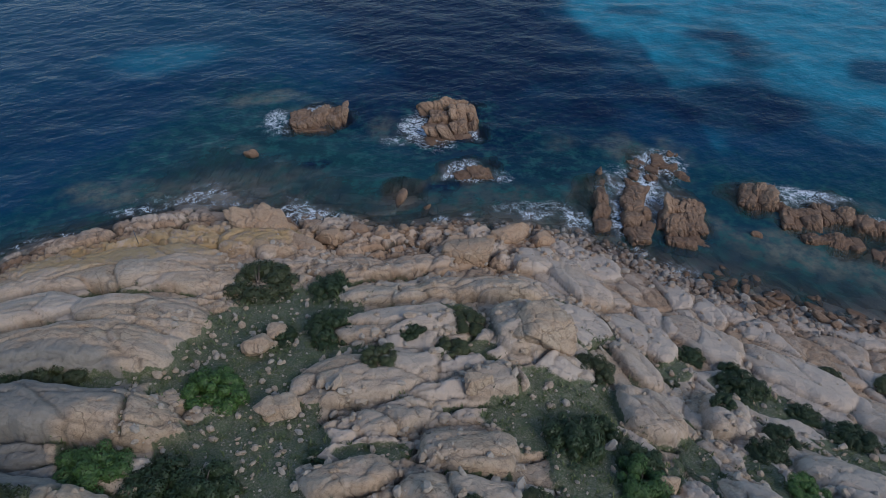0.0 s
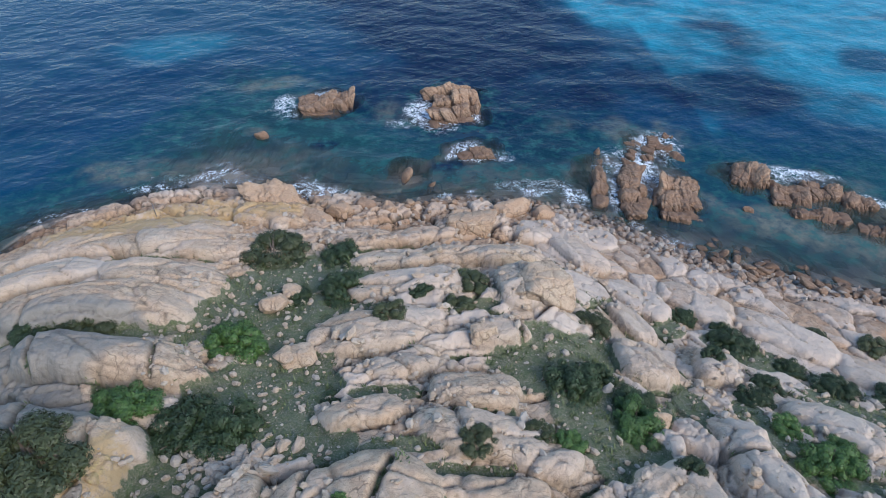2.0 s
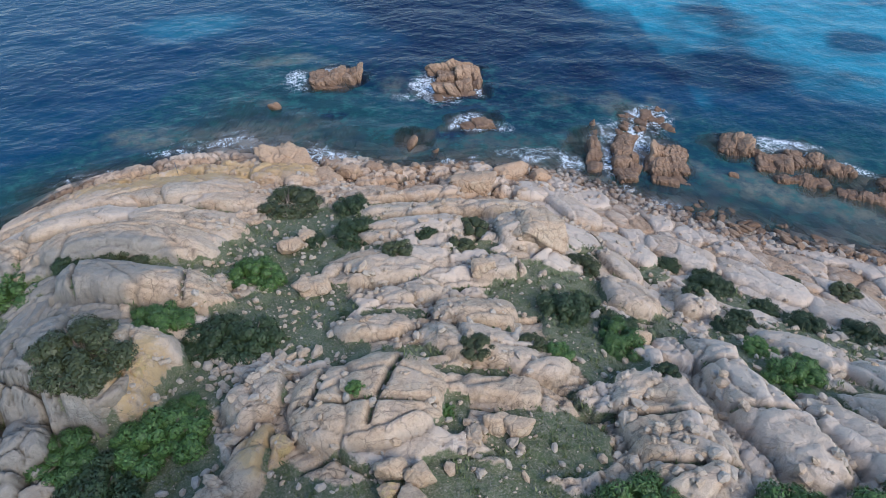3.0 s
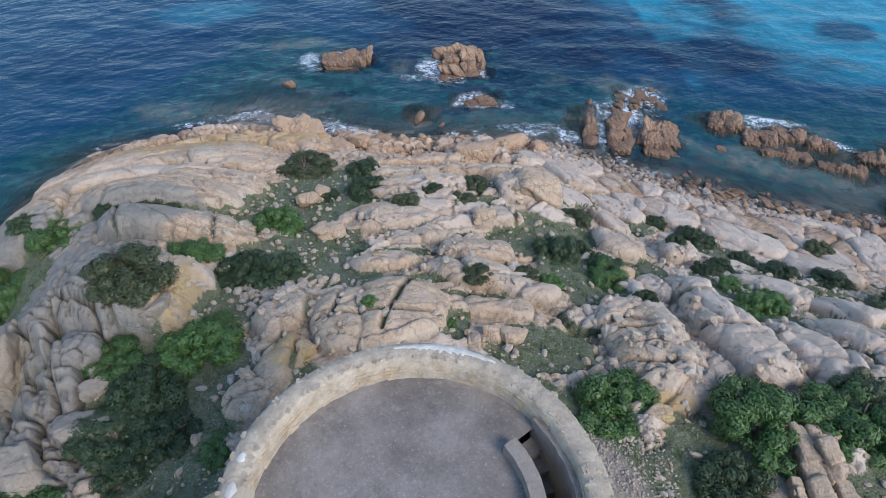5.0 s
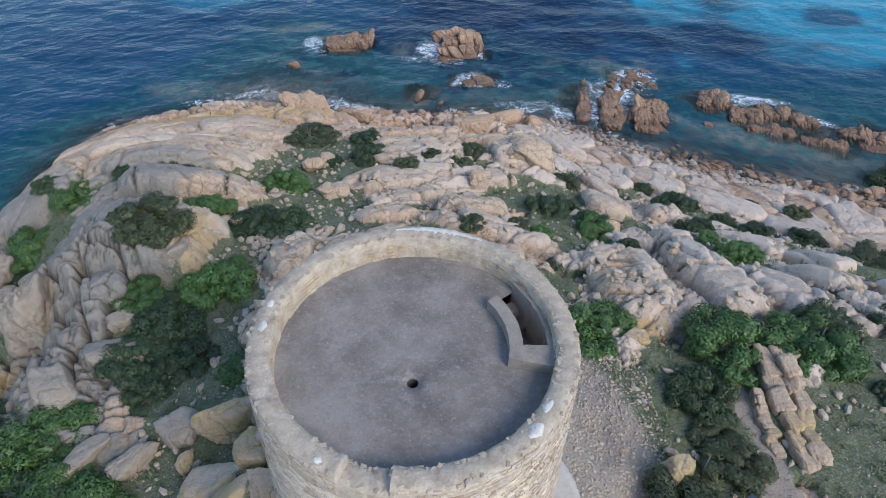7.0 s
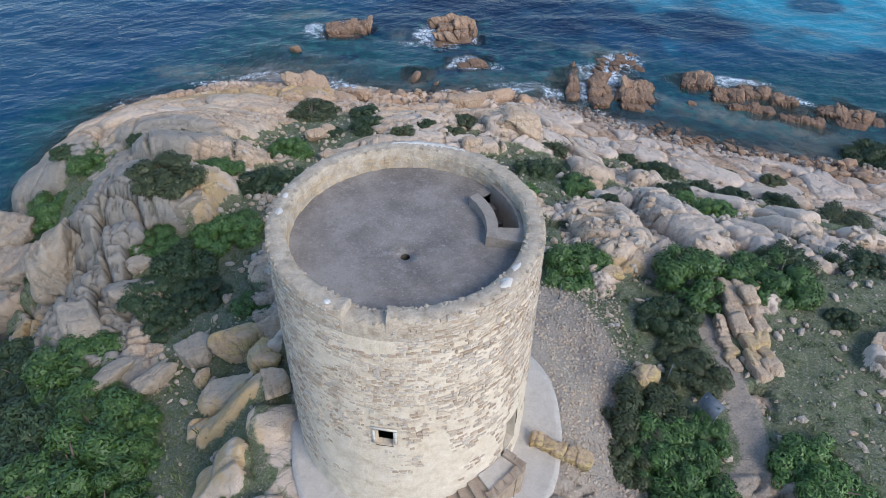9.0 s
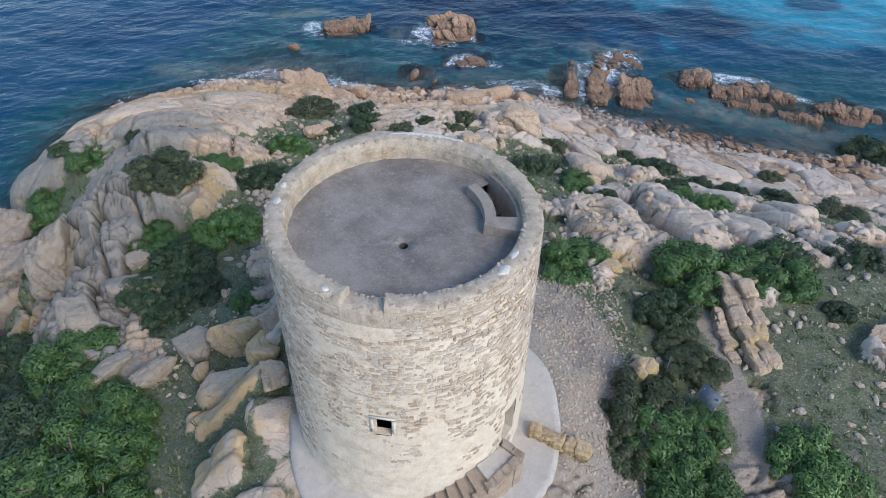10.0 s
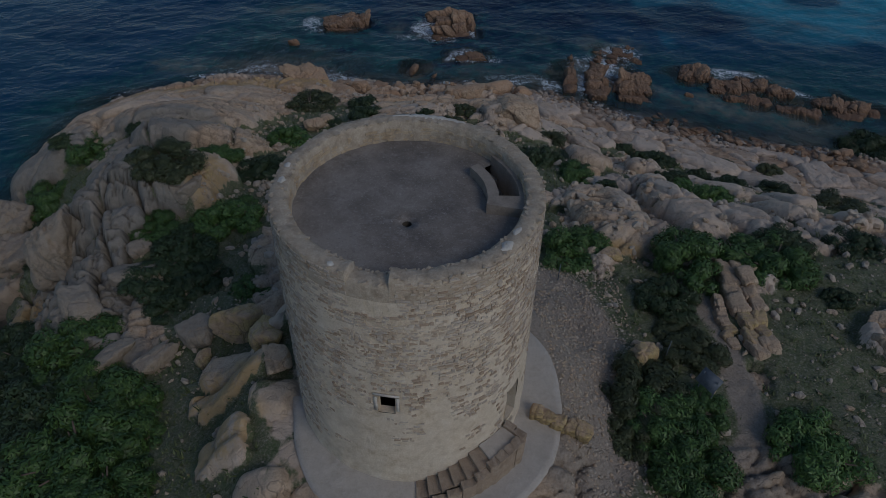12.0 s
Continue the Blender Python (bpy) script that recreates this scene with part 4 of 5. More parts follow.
# blocks of the western crag: x, y, z, half length, half width, half height, turn, tint
CRAG = [(-20.2, 14.6, 5.0, 1.3, 1.2, 1.7, 15, 3), (-12.4, 15.9, 8.2, 0.7, 0.7, 1.0, 10, 3), (-11.6, 17.3, 8.0, 0.8, 0.7, 1.2, -15, 2), (-13.9, 12.2, 7.5, 0.6, 0.5, 0.6, 40, 3),
        (-26.2, 20.6, 1.9, 1.5, 1.3, 1.8, 10, 3), (-25.4, 18.3, 1.5, 1.4, 1.2, 1.2, -20, 3), (-23.3, 17.6, 2.5, 0.9, 0.8, 0.9, 0, 3), (-24.3, 15.8, 0.4, 1.2, 1.1, 1.5, 25, 3), (-20.8, 17.4, 4.6, 1.0, 0.9, 1.2, 35, 3)]
for k, (x, y, z, rx, ry, rz, turn, tint) in enumerate(CRAG):
    ob = part("crag_block", block_bm(rx * 1.4, ry * 1.4, rz * 1.4, 800 + k, 5, 0.10, 0.10), TINTS[tint])
    tagged(ob, TINT_WORDS[tint] + " wedged in the western crag", "boulder", "blocks of the crag")
    ob.matrix_basis = pose(x, y, z, 0, 0, turn)

# two worn granite ribs standing out of the turf
for k, (x0, y0, x1, y1) in enumerate(((14.35, 8.5, 13.95, 3.0), (15.15, 8.4, 14.6, 3.3), (13.3, 6.4, 13.2, 3.6))):
    rib = tagged(new("rock_rib"), "low straight rib of split granite blocks in turf", "rock", "granite ribs")
    rib.matrix_basis = pose(x0, y0, ground_z(x0, y0))
    n, rr = 7, random.Random(k)
    for i in range(n):
        t = (i + 0.5) / n
        px, py = x0 + (x1 - x0) * t, y0 + (y1 - y0) * t
        ob = part("block", block_bm(0.50 if k < 2 else 0.36, (0.72 if k < 2 else 0.42), 0.55 if k < 2 else 0.36, 330 + k * 10 + i, round_=0.045), GRANITE_LICHEN if i in (4, 5) else GRANITE, rib)
        ob.matrix_basis = pose(px - x0 + rr.uniform(-.1, .1), py - y0, ground_z(px, py) - ground_z(x0, y0) + 0.10 - 0.03 * i, rr.uniform(-3, 3), rr.uniform(-3, 3), rr.uniform(-4, 4) + 4)

# ---------------------------------------------------------------- stones of the little beach and the shore
STONE_MESH = [mesh_of(rock_bm(1, 1, 0.75, 400 + k, 10, 3, 0.2), "stone", (GRANITE, GRANITE_WARM)[k % 2]) for k in range(8)]
rs = random.Random(7)


def stone(x, y, size, label, group):
    ob = new("stone", rs.choice(STONE_MESH))
    ob.matrix_basis = pose(x, y, max(ground_z(x, y), -0.35) + size * 0.4, rs.uniform(-25, 25), rs.uniform(-25, 25), rs.uniform(0, 360)) @ Matrix.Diagonal((size * rs.uniform(.9, 1.4), size * rs.uniform(.7, 1.0), size, 1))
    tagged(ob, label, "stone", group)


for k in range(190):
    t = rs.random() ** 0.8
    x = 21 + 16 * t
    y = 38.6 - 0.60 * (x - 21) + rs.gauss(0.2, 0.9)
    stone(x, y, 0.18 + 0.36 * rs.random() ** 2, "rounded brown granite stone on the narrow beach", "beach stones")
for k in range(80):
    x = rs.uniform(-6.5, 12)
    stone(x, 42.6 + rs.gauss(0, 0.7) - 0.05 * max(0, x - 4), 0.14 + 0.34 * rs.random() ** 2, "rounded reddish granite stone at the waterline", "waterline stones")


def scatter(name, label, places, mat):
    """Many small stones in one mesh."""
    rows = []
    for x, y, size in places:
        rows.append(pose(x, y, ground_z(x, y) + size * 0.25, rs.uniform(-30, 30), rs.uniform(-30, 30), rs.uniform(0, 360)) @ Matrix.Diagonal((size * rs.uniform(.8, 1.5), size * rs.uniform(.6, 1), size * rs.uniform(.5, .9), 1)))
    return tagged(many(name, *PEBBLE, rows, mat, jitter=0.22), label, "stones", kind="stuff")


TROD = trodden(X, Y)


def in_green(n, x0, x1, y0, y1, lo, hi):
    out = []
    while len(out) < n:
        x, y = rs.uniform(x0, x1), rs.uniform(y0, y1)
        i, j = np.searchsorted(xs, x) - 1, np.searchsorted(ys, y) - 1
        if GREEN[j, i] > 0.3 and math.hypot(x - TOWER_X, y - TOWER_Y) > 5.4 and TROD[j, i] < 0.35:
            out.append((x, y, lo + (hi - lo) * rs.random() ** 4))
    return out


GRIT, N, L, b, col = granite("loose_stone", 0.0)
geo_r = N.new("ShaderNodeNewGeometry")
L.new(mix(N, L, remap(N, L, geo_r.outputs["Random Per Island"], 0, 1, 0, 0.7), col, (0.50, 0.455, 0.39)), b.inputs["Base Color"])
scatter("loose_stones", "loose pale stones strewn over the green hollows", in_green(2600, -14, 24, -4, 34, 0.03, 0.22), GRIT)
scatter("gravel", "pale gravel round the foot of the tower", [(rs.uniform(5.0, 9.2), rs.uniform(-4, 9), rs.uniform(0.02, 0.075)) for k in range(2600)], GRIT)
shore = []
while len(shore) < 1500:
    x, y = rs.uniform(-8, 41), rs.uniform(26, 46)
    z0 = ground_z(x, y)
    if -0.25 < z0 < 0.8 - 0.6 * rs.random() and rs.random() < (1.0 if x > 12 else 0.8):
        shore.append((x, y, 0.08 + 0.26 * rs.random() ** 2.5))
scatter("shore_stones", "brown loose stones along the waterline", shore, GRIT)
broken = []
while len(broken) < 2600:
    x, y = rs.uniform(-20, 32), rs.uniform(8, 43)
    i, j = np.searchsorted(xs, x) - 1, np.searchsorted(ys, y) - 1
    if Z[j, i] > 0.3 and x > -12.5 and (x < 15 or Z[j, i] > 3.5 or rs.random() < 0.3) and (CRACK_SHADE[j, i] > 0.25 or rs.random() < 0.12) and noise.noise(Vector((x * 0.35, y * 0.35, 3))) > -0.05:
        broken.append((x, y, 0.05 + 0.26 * rs.random() ** 2.6))
scatter("broken_blocks", "small broken granite blocks lying in the joints", broken, GRIT)
scatter("rubble", "heap of broken granite rubble among the bushes", [(rs.gauss(-6.6, 1.1), rs.gauss(17.9, 0.6), rs.uniform(0.12, 0.32)) for k in range(110)], GRIT)

# ---------------------------------------------------------------- shrubs
def leaf_material(name, dark, light):
    m, N, L, b = material(name, 0.55)
    geo = N.new("ShaderNodeNewGeometry")
    info = N.new("ShaderNodeObjectInfo")
    col = mix(N, L, geo.outputs["Random Per Island"], dark, light)
    var = ramp(N, L, info.outputs["Random"], [(0, (0.75, 0.78, 0.7)), (1, (1.2, 1.15, 1.1))])
    mul = N.new("ShaderNodeMix")
    mul.data_type, mul.blend_type = 'RGBA', 'MULTIPLY'
    mul.inputs[0].default_value = 1.0
    L.new(col, mul.inputs[6])
    L.new(var, mul.inputs[7])
    L.new(mul.outputs[2], b.inputs["Base Color"])
    return m


LEAF = {'d': leaf_material("leaf_dark", (0.018, 0.038, 0.014), (0.052, 0.085, 0.032)),
        'm': leaf_material("leaf_green", (0.026, 0.070, 0.018), (0.100, 0.185, 0.045)),
        'l': leaf_material("leaf_bright", (0.026, 0.076, 0.018), (0.130, 0.235, 0.060)),
        'o': leaf_material("leaf_olive", (0.030, 0.042, 0.015), (0.085, 0.100, 0.040))}
BARK, N, L, b = material("bark", 0.9)
L.new(ramp(N, L, noise_tex(N, L, 9), [(0.3, (0.07, 0.05, 0.035)), (0.7, (0.17, 0.13, 0.10))]), b.inputs["Base Color"])


def crown_mesh(seed, mat, leaves=14500, size=0.042, height=0.66):
    """Leaves on a heap of uneven clumps, radius about 1."""
    rng = np.random.RandomState(seed)
    n = 46
    r = np.sqrt(rng.rand(n)) * 0.88
    a = rng.rand(n) * 2 * np.pi
    lump = np.stack([r * np.cos(a), r * np.sin(a), height * (0.25 + 0.6 * rng.rand(n)) * (1.05 - 0.75 * r)], -1)
    rad = rng.uniform(0.13, 0.30, n)
    pick = rng.choice(n, leaves, p=rad ** 2 / (rad ** 2).sum())
    d = rng.normal(size=(leaves, 3))
    d[:, 2] = d[:, 2] * 0.8 + 0.35
    d /= np.linalg.norm(d, axis=1)[:, None]
    p = lump[pick] + d * (rad[pick] * rng.uniform(0.7, 1.08, leaves))[:, None]
    p[:, 2] = np.maximum(p[:, 2], 0.01 + 0.1 * rng.rand(leaves))
    t = np.cross(d, rng.normal(size=(leaves, 3)))
    t /= np.linalg.norm(t, axis=1)[:, None]
    t = t + d * 0.5 * rng.rand(leaves)[:, None]
    w = np.cross(d, t) * 0.5
    s = size * rng.uniform(0.6, 1.3, leaves)[:, None]
    tri = np.stack([p - t * s - w * s * 0.8, p + t * s, p - t * s * 0.6 + w * s], 1).reshape(-1, 3)
    me = bpy.data.meshes.new("crown")
    me.from_pydata(tri.tolist(), [], np.arange(leaves * 3).reshape(-1, 3).tolist())
    me.materials.append(mat)
    return me


def stems_mesh(seed):
    rng = random.Random(seed)
    bm = bmesh.new()
    for k in range(7):
        a, r = rng.uniform(0, 6.28), rng.uniform(0.3, 0.65)
        tip = Vector((r * math.cos(a), r * math.sin(a), rng.uniform(0.3, 0.5)))
        m = Matrix.Translation(tip / 2) @ tip.to_track_quat('Z', 'Y').to_matrix().to_4x4()
        bmesh.ops.create_cone(bm, cap_ends=True, segments=6, radius1=0.035, radius2=0.012, depth=tip.length * 1.1, matrix=m)
    return mesh_of(bm, "stem", BARK)


CROWNS = {c: [crown_mesh(500 + 10 * i + k, LEAF[c]) for k in range(3)] for i, c in enumerate("dmlo")}
STEMS = [stems_mesh(k) for k in range(3)]
WORDS = {'d': "dark green maquis shrub", 'm': "dense green maquis shrub", 'l': "bright green leafy shrub", 'o': "low olive-green shrub"}
rb = random.Random(21)


def shrub(x, y, r, tone, where):
    base = tagged(new("shrub"), WORDS[tone] + " " + where, "shrub", "shrubs")
    base.matrix_basis = pose(x, y, min(ground_z(x + dx * r * 0.6, y + dy * r * 0.6) for dx, dy in ((0, 0), (1, 0), (-1, 0), (0, 1), (0, -1))) * 0.4 + ground_z(x, y) * 0.6 - 0.04 * r, 0, 0, rb.uniform(0, 360)) @ Matrix.Diagonal((r * 1.14, r * rb.uniform(0.95, 1.12), r * rb.uniform(0.9, 1.15) * (0.75 if tone == 'o' else 1), 1))
    k = rb.randrange(3)
    for name, me in (("crown", CROWNS[tone][k]), ("stem", STEMS[k])):
        ob = new(name, me)
        ob.parent = base


SHRUBS_HOLLOW = [(-22.2, 26.0, 2.0, 'm'), (-24.2, 26.3, 0.9, 'd'), (-13.4, 17.3, 2.0, 'o'), (-8.6, 25.7, 1.5, 'l'), (-11.9, 20.7, 1.4, 'l'), (-9.2, 19.9, 1.6, 'd'), (-7.4, 19.7, 1.4, 'd'), (-10.0, 14.1, 1.7, 'l'), (-9.2, 15.3, 1.1, 'm'),
                 (-13.4, 13.7, 1.3, 'm'), (-11.4, 11.7, 1.8, 'd'), (-12.2, 9.6, 1.5, 'd'), (-10.2, 10.0, 1.4, 'd'), (-11.0, 8.2, 1.2, 'd'), (-7.5, 8.7, 1.1, 'l'), (-8.4, 35.0, 2.1, 'o'), (-3.9, 34.4, 1.4, 'd'), (-3.3, 29.9, 1.4, 'd'),
                 (-6.4, 30.0, 1.0, 'd'), (-18.4, 26.4, 1.0, 'd'), (-15.9, 26.2, 1.5, 'o')]
SHRUBS_SLOPE = [(10.1, 26.8, 1.1, 'o'), (7.9, 21.9, 1.5, 'd'), (10.1, 19.6, 1.3, 'm'), (10.6, 20.8, 1.0, 'd'), (16.8, 29.5, 0.8, 'd'), (14.6, 26.8, 0.5, 'o'), (18.4, 26.9, 1.2, 'd'), (17.2, 21.9, 0.9, 'd'), (17.7, 17.1, 1.3, 'l'), (17.5, 19.4, 0.9, 'l'),
                (22.5, 23.4, 1.0, 'd'), (25.4, 22.4, 1.2, 'd'), (27.3, 18.6, 2.1, 'o'), (39.5, 32.6, 2.4, 'd'), (9.2, 22.8, 0.9, 'd')]
SHRUBS_TOWER = [(7.7, 9.8, 1.7, 'm'), (13.0, 8.6, 1.8, 'm'), (16.8, 8.4, 1.9, 'm'), (11.2, 6.0, 1.3, 'd'), (11.1, 4.4, 1.0, 'o'), (11.3, 3.0, 1.2, 'o'), (8.6, 1.2, 1.6, 'o'), (8.9, -0.8, 1.6, 'm'), (9.4, -1.9, 1.5, 'm'), (7.7, -0.6, 1.1, 'o'), (10.3, 0.3, 1.1, 'm'),
                (13.8, -1.5, 1.7, 'l'), (17.9, 9.8, 1.3, 'd'), (21.6, 9.8, 1.2, 'd'), (18.7, 6.1, 0.7, 'd')]
SHRUBS_WEST = [(-24.4, 22.8, 2.0, 'm'), (-24.2, 20.2, 1.3, 'd'), (-22.8, 17.0, 1.1, 'd'), (-15.0, 5.9, 2.1, 'm'), (-15.9, 4.0, 2.2, 'd'), (-12.2, 2.2, 2.1, 'm'), (-12.1, 0.2, 2.4, 'm'), (-14.0, -0.3, 2.0, 'd'), (-23.0, 12.6, 1.4, 'd'), (-17.8, 6.8, 1.5, 'd'),
               (-10.4, -1.5, 1.7, 'm'), (-14.2, 2.4, 2.2, 'd'), (-10.4, 0.6, 1.2, 'm'), (-17.0, 2.5, 2.0, 'd'), (-15.5, -2.0, 2.0, 'd'), (-13.0, 3.9, 1.5, 'm'), (-16.9, 5.2, 1.6, 'd'), (-10.9, 2.0, 1.2, 'm'), (-19.4, 8.6, 1.5, 'd')]
SHRUBS_SMALL = [(18.7, 28.6, 0.6, 'd'), (19.3, 26.9, 0.8, 'd'), (16.1, 24.8, 0.6, 'd'), (18.6, 23.1, 0.8, 'd'), (21.1, 25.0, 0.8, 'd'), (22.9, 23.0, 0.9, 'd'), (27.8, 27.3, 0.9, 'o'), (24.6, 28.2, 0.7, 'o'), (18.9, 18.1, 0.8, 'l'), (11.2, 16.7, 0.6, 'd'), (1.0, 29.0, 0.65, 'd'),
                (3.9, 29.6, 0.9, 'o'), (-0.6, 26.9, 0.9, 'o'), (2.9, 27.5, 0.9, 'o'), (3.0, 17.9, 0.7, 'o'), (-3.1, 21.4, 0.5, 'd'), (5.6, 18.5, 0.6, 'o'), (-2.1, 15.1, 0.4, 'l'), (1.5, 14.6, 0.4, 'l'), (6.7, 18.1, 0.8, 'l')]
for rows, where in ((SHRUBS_SMALL, "growing in a rock joint"), (SHRUBS_HOLLOW, "in the hollow between granite slabs"), (SHRUBS_SLOPE, "on the rocky slope"), (SHRUBS_TOWER, "on the turf near the tower"), (SHRUBS_WEST, "on the steep west bank")):
    for x, y, r, tone in rows:
        shrub(x, y, r, tone, where)

# low growth between the stones
def tufts(name, label, places, mat, blades, size):
    n = len(places)
    rng = np.random.RandomState(77)
    P = np.array([(x, y, ground_z(x, y)) for x, y, s in places])
    S = np.array([s for x, y, s in places])
    P, S = np.repeat(P, blades, 0), np.repeat(S, blades)
    m = len(P)
    a = rng.rand(m) * 2 * np.pi
    lean = np.stack([np.cos(a), np.sin(a), 0.5 + rng.rand(m)], -1) * S[:, None]
    side = np.stack([-np.sin(a), np.cos(a), 0 * a], -1) * (S * 0.22)[:, None]
    root = P + np.stack([rng.normal(size=m) * S * 0.7, rng.normal(size=m) * S * 0.7, 0 * a - 0.03], -1)
    tri = np.stack([root - side, root + side, root + lean], 1).reshape(-1, 3)
    me = bpy.data.meshes.new(name)
    me.from_pydata(tri.tolist(), [], np.arange(m * 3).reshape(-1, 3).tolist())
    me.materials.append(mat)
    return tagged(new(name, me), label, "grass", kind="stuff")


GRASS = leaf_material("turf", (0.040, 0.066, 0.020), (0.140, 0.170, 0.062))
tufts("grass", "sparse low green growth in the hollows", in_green(12000, -24, 30, -4.5, 36, 0.05, 0.20), GRASS, 9, 0.1)

# ---------------------------------------------------------------- tower
def wall_material(name, a, b_, c, pale):
    m, N, L, b = material(name, 0.92)
    big = noise_tex(N, L, 0.55, 5, 0.6)
    mid = noise_tex(N, L, 3.2, 6, 0.7)
    fine = noise_tex(N, L, 20, 4, 0.7)
    col = ramp(N, L, mid, [(0.3, a), (0.48, b_), (0.66, c)])
    col = mix(N, L, remap(N, L, big, 0.42, 0.66, 0, 0.6), col, pale)
    col = mix(N, L, remap(N, L, fine, 0.62, 0.36, 0, 0.35), col, a)
    L.new(col, b.inputs["Base Color"])
    bump(N, L, b, calc(N, L, 'ADD', mid, calc(N, L, 'MULTIPLY', fine, 0.4)), 0.6, 0.07)
    return m


PLASTER = wall_material("old_lime_mortar", (0.45, 0.36, 0.255), (0.63, 0.53, 0.40), (0.73, 0.64, 0.515), (0.71, 0.625, 0.51))
LIME = wall_material("white_lime", (0.46, 0.42, 0.36), (0.60, 0.56, 0.49), (0.68, 0.64, 0.57), (0.64, 0.60, 0.53))
PAVING = wall_material("pale_concrete", (0.40, 0.35, 0.29), (0.49, 0.435, 0.37), (0.56, 0.50, 0.435), (0.51, 0.455, 0.39))
SCREED, N, L, b = material("grey_screed", 0.95)
speck = noise_tex(N, L, 15, 4, 0.85)
stain = noise_tex(N, L, 0.7, 5, 0.65)
worn = noise_tex(N, L, 3.0, 6, 0.7)
col = ramp(N, L, stain, [(0.34, (0.150, 0.130, 0.115)), (0.5, (0.215, 0.186, 0.160)), (0.64, (0.275, 0.245, 0.215))])
col = mix(N, L, remap(N, L, worn, 0.52, 0.68, 0, 0.6), col, (0.30, 0.275, 0.25))
col = mix(N, L, remap(N, L, speck, 0.56, 0.70, 0, 0.75), col, (0.40, 0.37, 0.34))
col = mix(N, L, remap(N, L, speck, 0.44, 0.30, 0, 0.6), col, (0.085, 0.075, 0.068))
L.new(col, b.inputs["Base Color"])
bump(N, L, b, calc(N, L, 'ADD', speck, worn), 0.5, 0.03)
STEP = wall_material("brown_step_stone", (0.22, 0.16, 0.11), (0.34, 0.26, 0.19), (0.42, 0.34, 0.26), (0.36, 0.27, 0.19))
MASONRY, N, L, b = material("wall_stone", 0.9)
info = N.new("ShaderNodeObjectInfo")
geo = N.new("ShaderNodeNewGeometry")
pick = calc(N, L, 'FRACT', calc(N, L, 'ADD', info.outputs["Random"], geo.outputs["Random Per Island"]), 0)
col = ramp(N, L, pick, [(0.0, (0.36, 0.27, 0.19)), (0.22, (0.48, 0.385, 0.285)), (0.5, (0.58, 0.49, 0.385)), (0.78, (0.45, 0.395, 0.335)), (1.0, (0.64, 0.56, 0.45))])
fine = noise_tex(N, L, 9, 5, 0.7)
col = mix(N, L, remap(N, L, fine, 0.6, 0.35, 0, 0.4), col, (0.24, 0.18, 0.135))
L.new(col, b.inputs["Base Color"])
bump(N, L, b, fine, 0.6, 0.03)
# near-black base: the shade inside the openings and the drain lies in the colour
DARK, N, L, b = material("dark_interior", 0.95)
L.new(ramp(N, L, noise_tex(N, L, 4), [(0.3, (0.05, 0.043, 0.037)), (0.7, (0.09, 0.078, 0.066))]), b.inputs["Base Color"])

tower = tagged(new("tower"), "round ruined coastal watchtower of weathered stone and pale mortar", "tower")
tower.matrix_basis = pose(TOWER_X, TOWER_Y, 0)
WINDOW = (-103.8, -96.6, 14.87, 15.56)
DOOR = (-41.0, -31.0, 12.45, 14.0)


def wall_radius(z):
    return 3.55 + 0.20 * (TOWER_RIM - z) / (TOWER_RIM - TOWER_BASE)


def rim_height(a):
    """Height of the broken parapet at an angle in degrees."""
    h = TOWER_RIM + 0.05 * noise.noise(Vector((math.cos(radians(a)) * 4, math.sin(radians(a)) * 4, 3))) + 0.03 * noise.noise(Vector((math.cos(radians(a)) * 22, math.sin(radians(a)) * 22, 7)))
    h += 0.07 * math.cos(radians(a - 100))
    if -113 < a < -97:
        h -= 0.15
    elif -116 < a <= -113 or -97 <= a < -94:
        h += 0.03
    return h


def quad_wall(bm, angles, levels, point, skip):
    grid = [[bm.verts.new(point(a, z)) for z in levels] for a in angles]
    n = len(angles)
    for i in range(n):
        a0, a1 = angles[i], angles[(i + 1) % n]
        for j in range(len(levels) - 1):
            mid_a, mid_z = (a0 + (a1 if a1 > a0 else a1 + 360)) / 2, (levels[j] + levels[j + 1]) / 2
            if any(q[0] < mid_a < q[1] and q[2] < mid_z < q[3] for q in skip):
                continue
            k = (i + 1) % n
            bm.faces.new((grid[i][j], grid[k][j], grid[k][j + 1], grid[i][j + 1]))
    return grid


angles = sorted(set([round(-180 + 1.5 * i, 3) for i in range(240)] + [WINDOW[0], WINDOW[1], DOOR[0], DOOR[1], -113.1, -112.9, -97.1, -96.9, -118, -92]))
levels = sorted(set([round(TOWER_BASE - 1.6 + 0.2 * i, 3) for i in range(48)] + [WINDOW[2], WINDOW[3], DOOR[2], DOOR[3]]))
levels = [z for z in levels if z < TOWER_RIM - 0.5]


def outer(a, z):
    r = wall_radius(z)
    r += 0.045 * noise.fractal(Vector((math.cos(radians(a)) * 3.6, math.sin(radians(a)) * 3.6, z)) * 1.3, 1.0, 2.0, 3)
    return (r * math.cos(radians(a)), r * math.sin(radians(a)), z)


bm = bmesh.new()
grid = quad_wall(bm, angles, levels, outer, (WINDOW, DOOR))
part("wall", bm, PLASTER, tower, "battered wall of pale mortar and rubble stone")
# parapet: outer edge, broken top, inner face down to the terrace
bm = bmesh.new()
prof = []
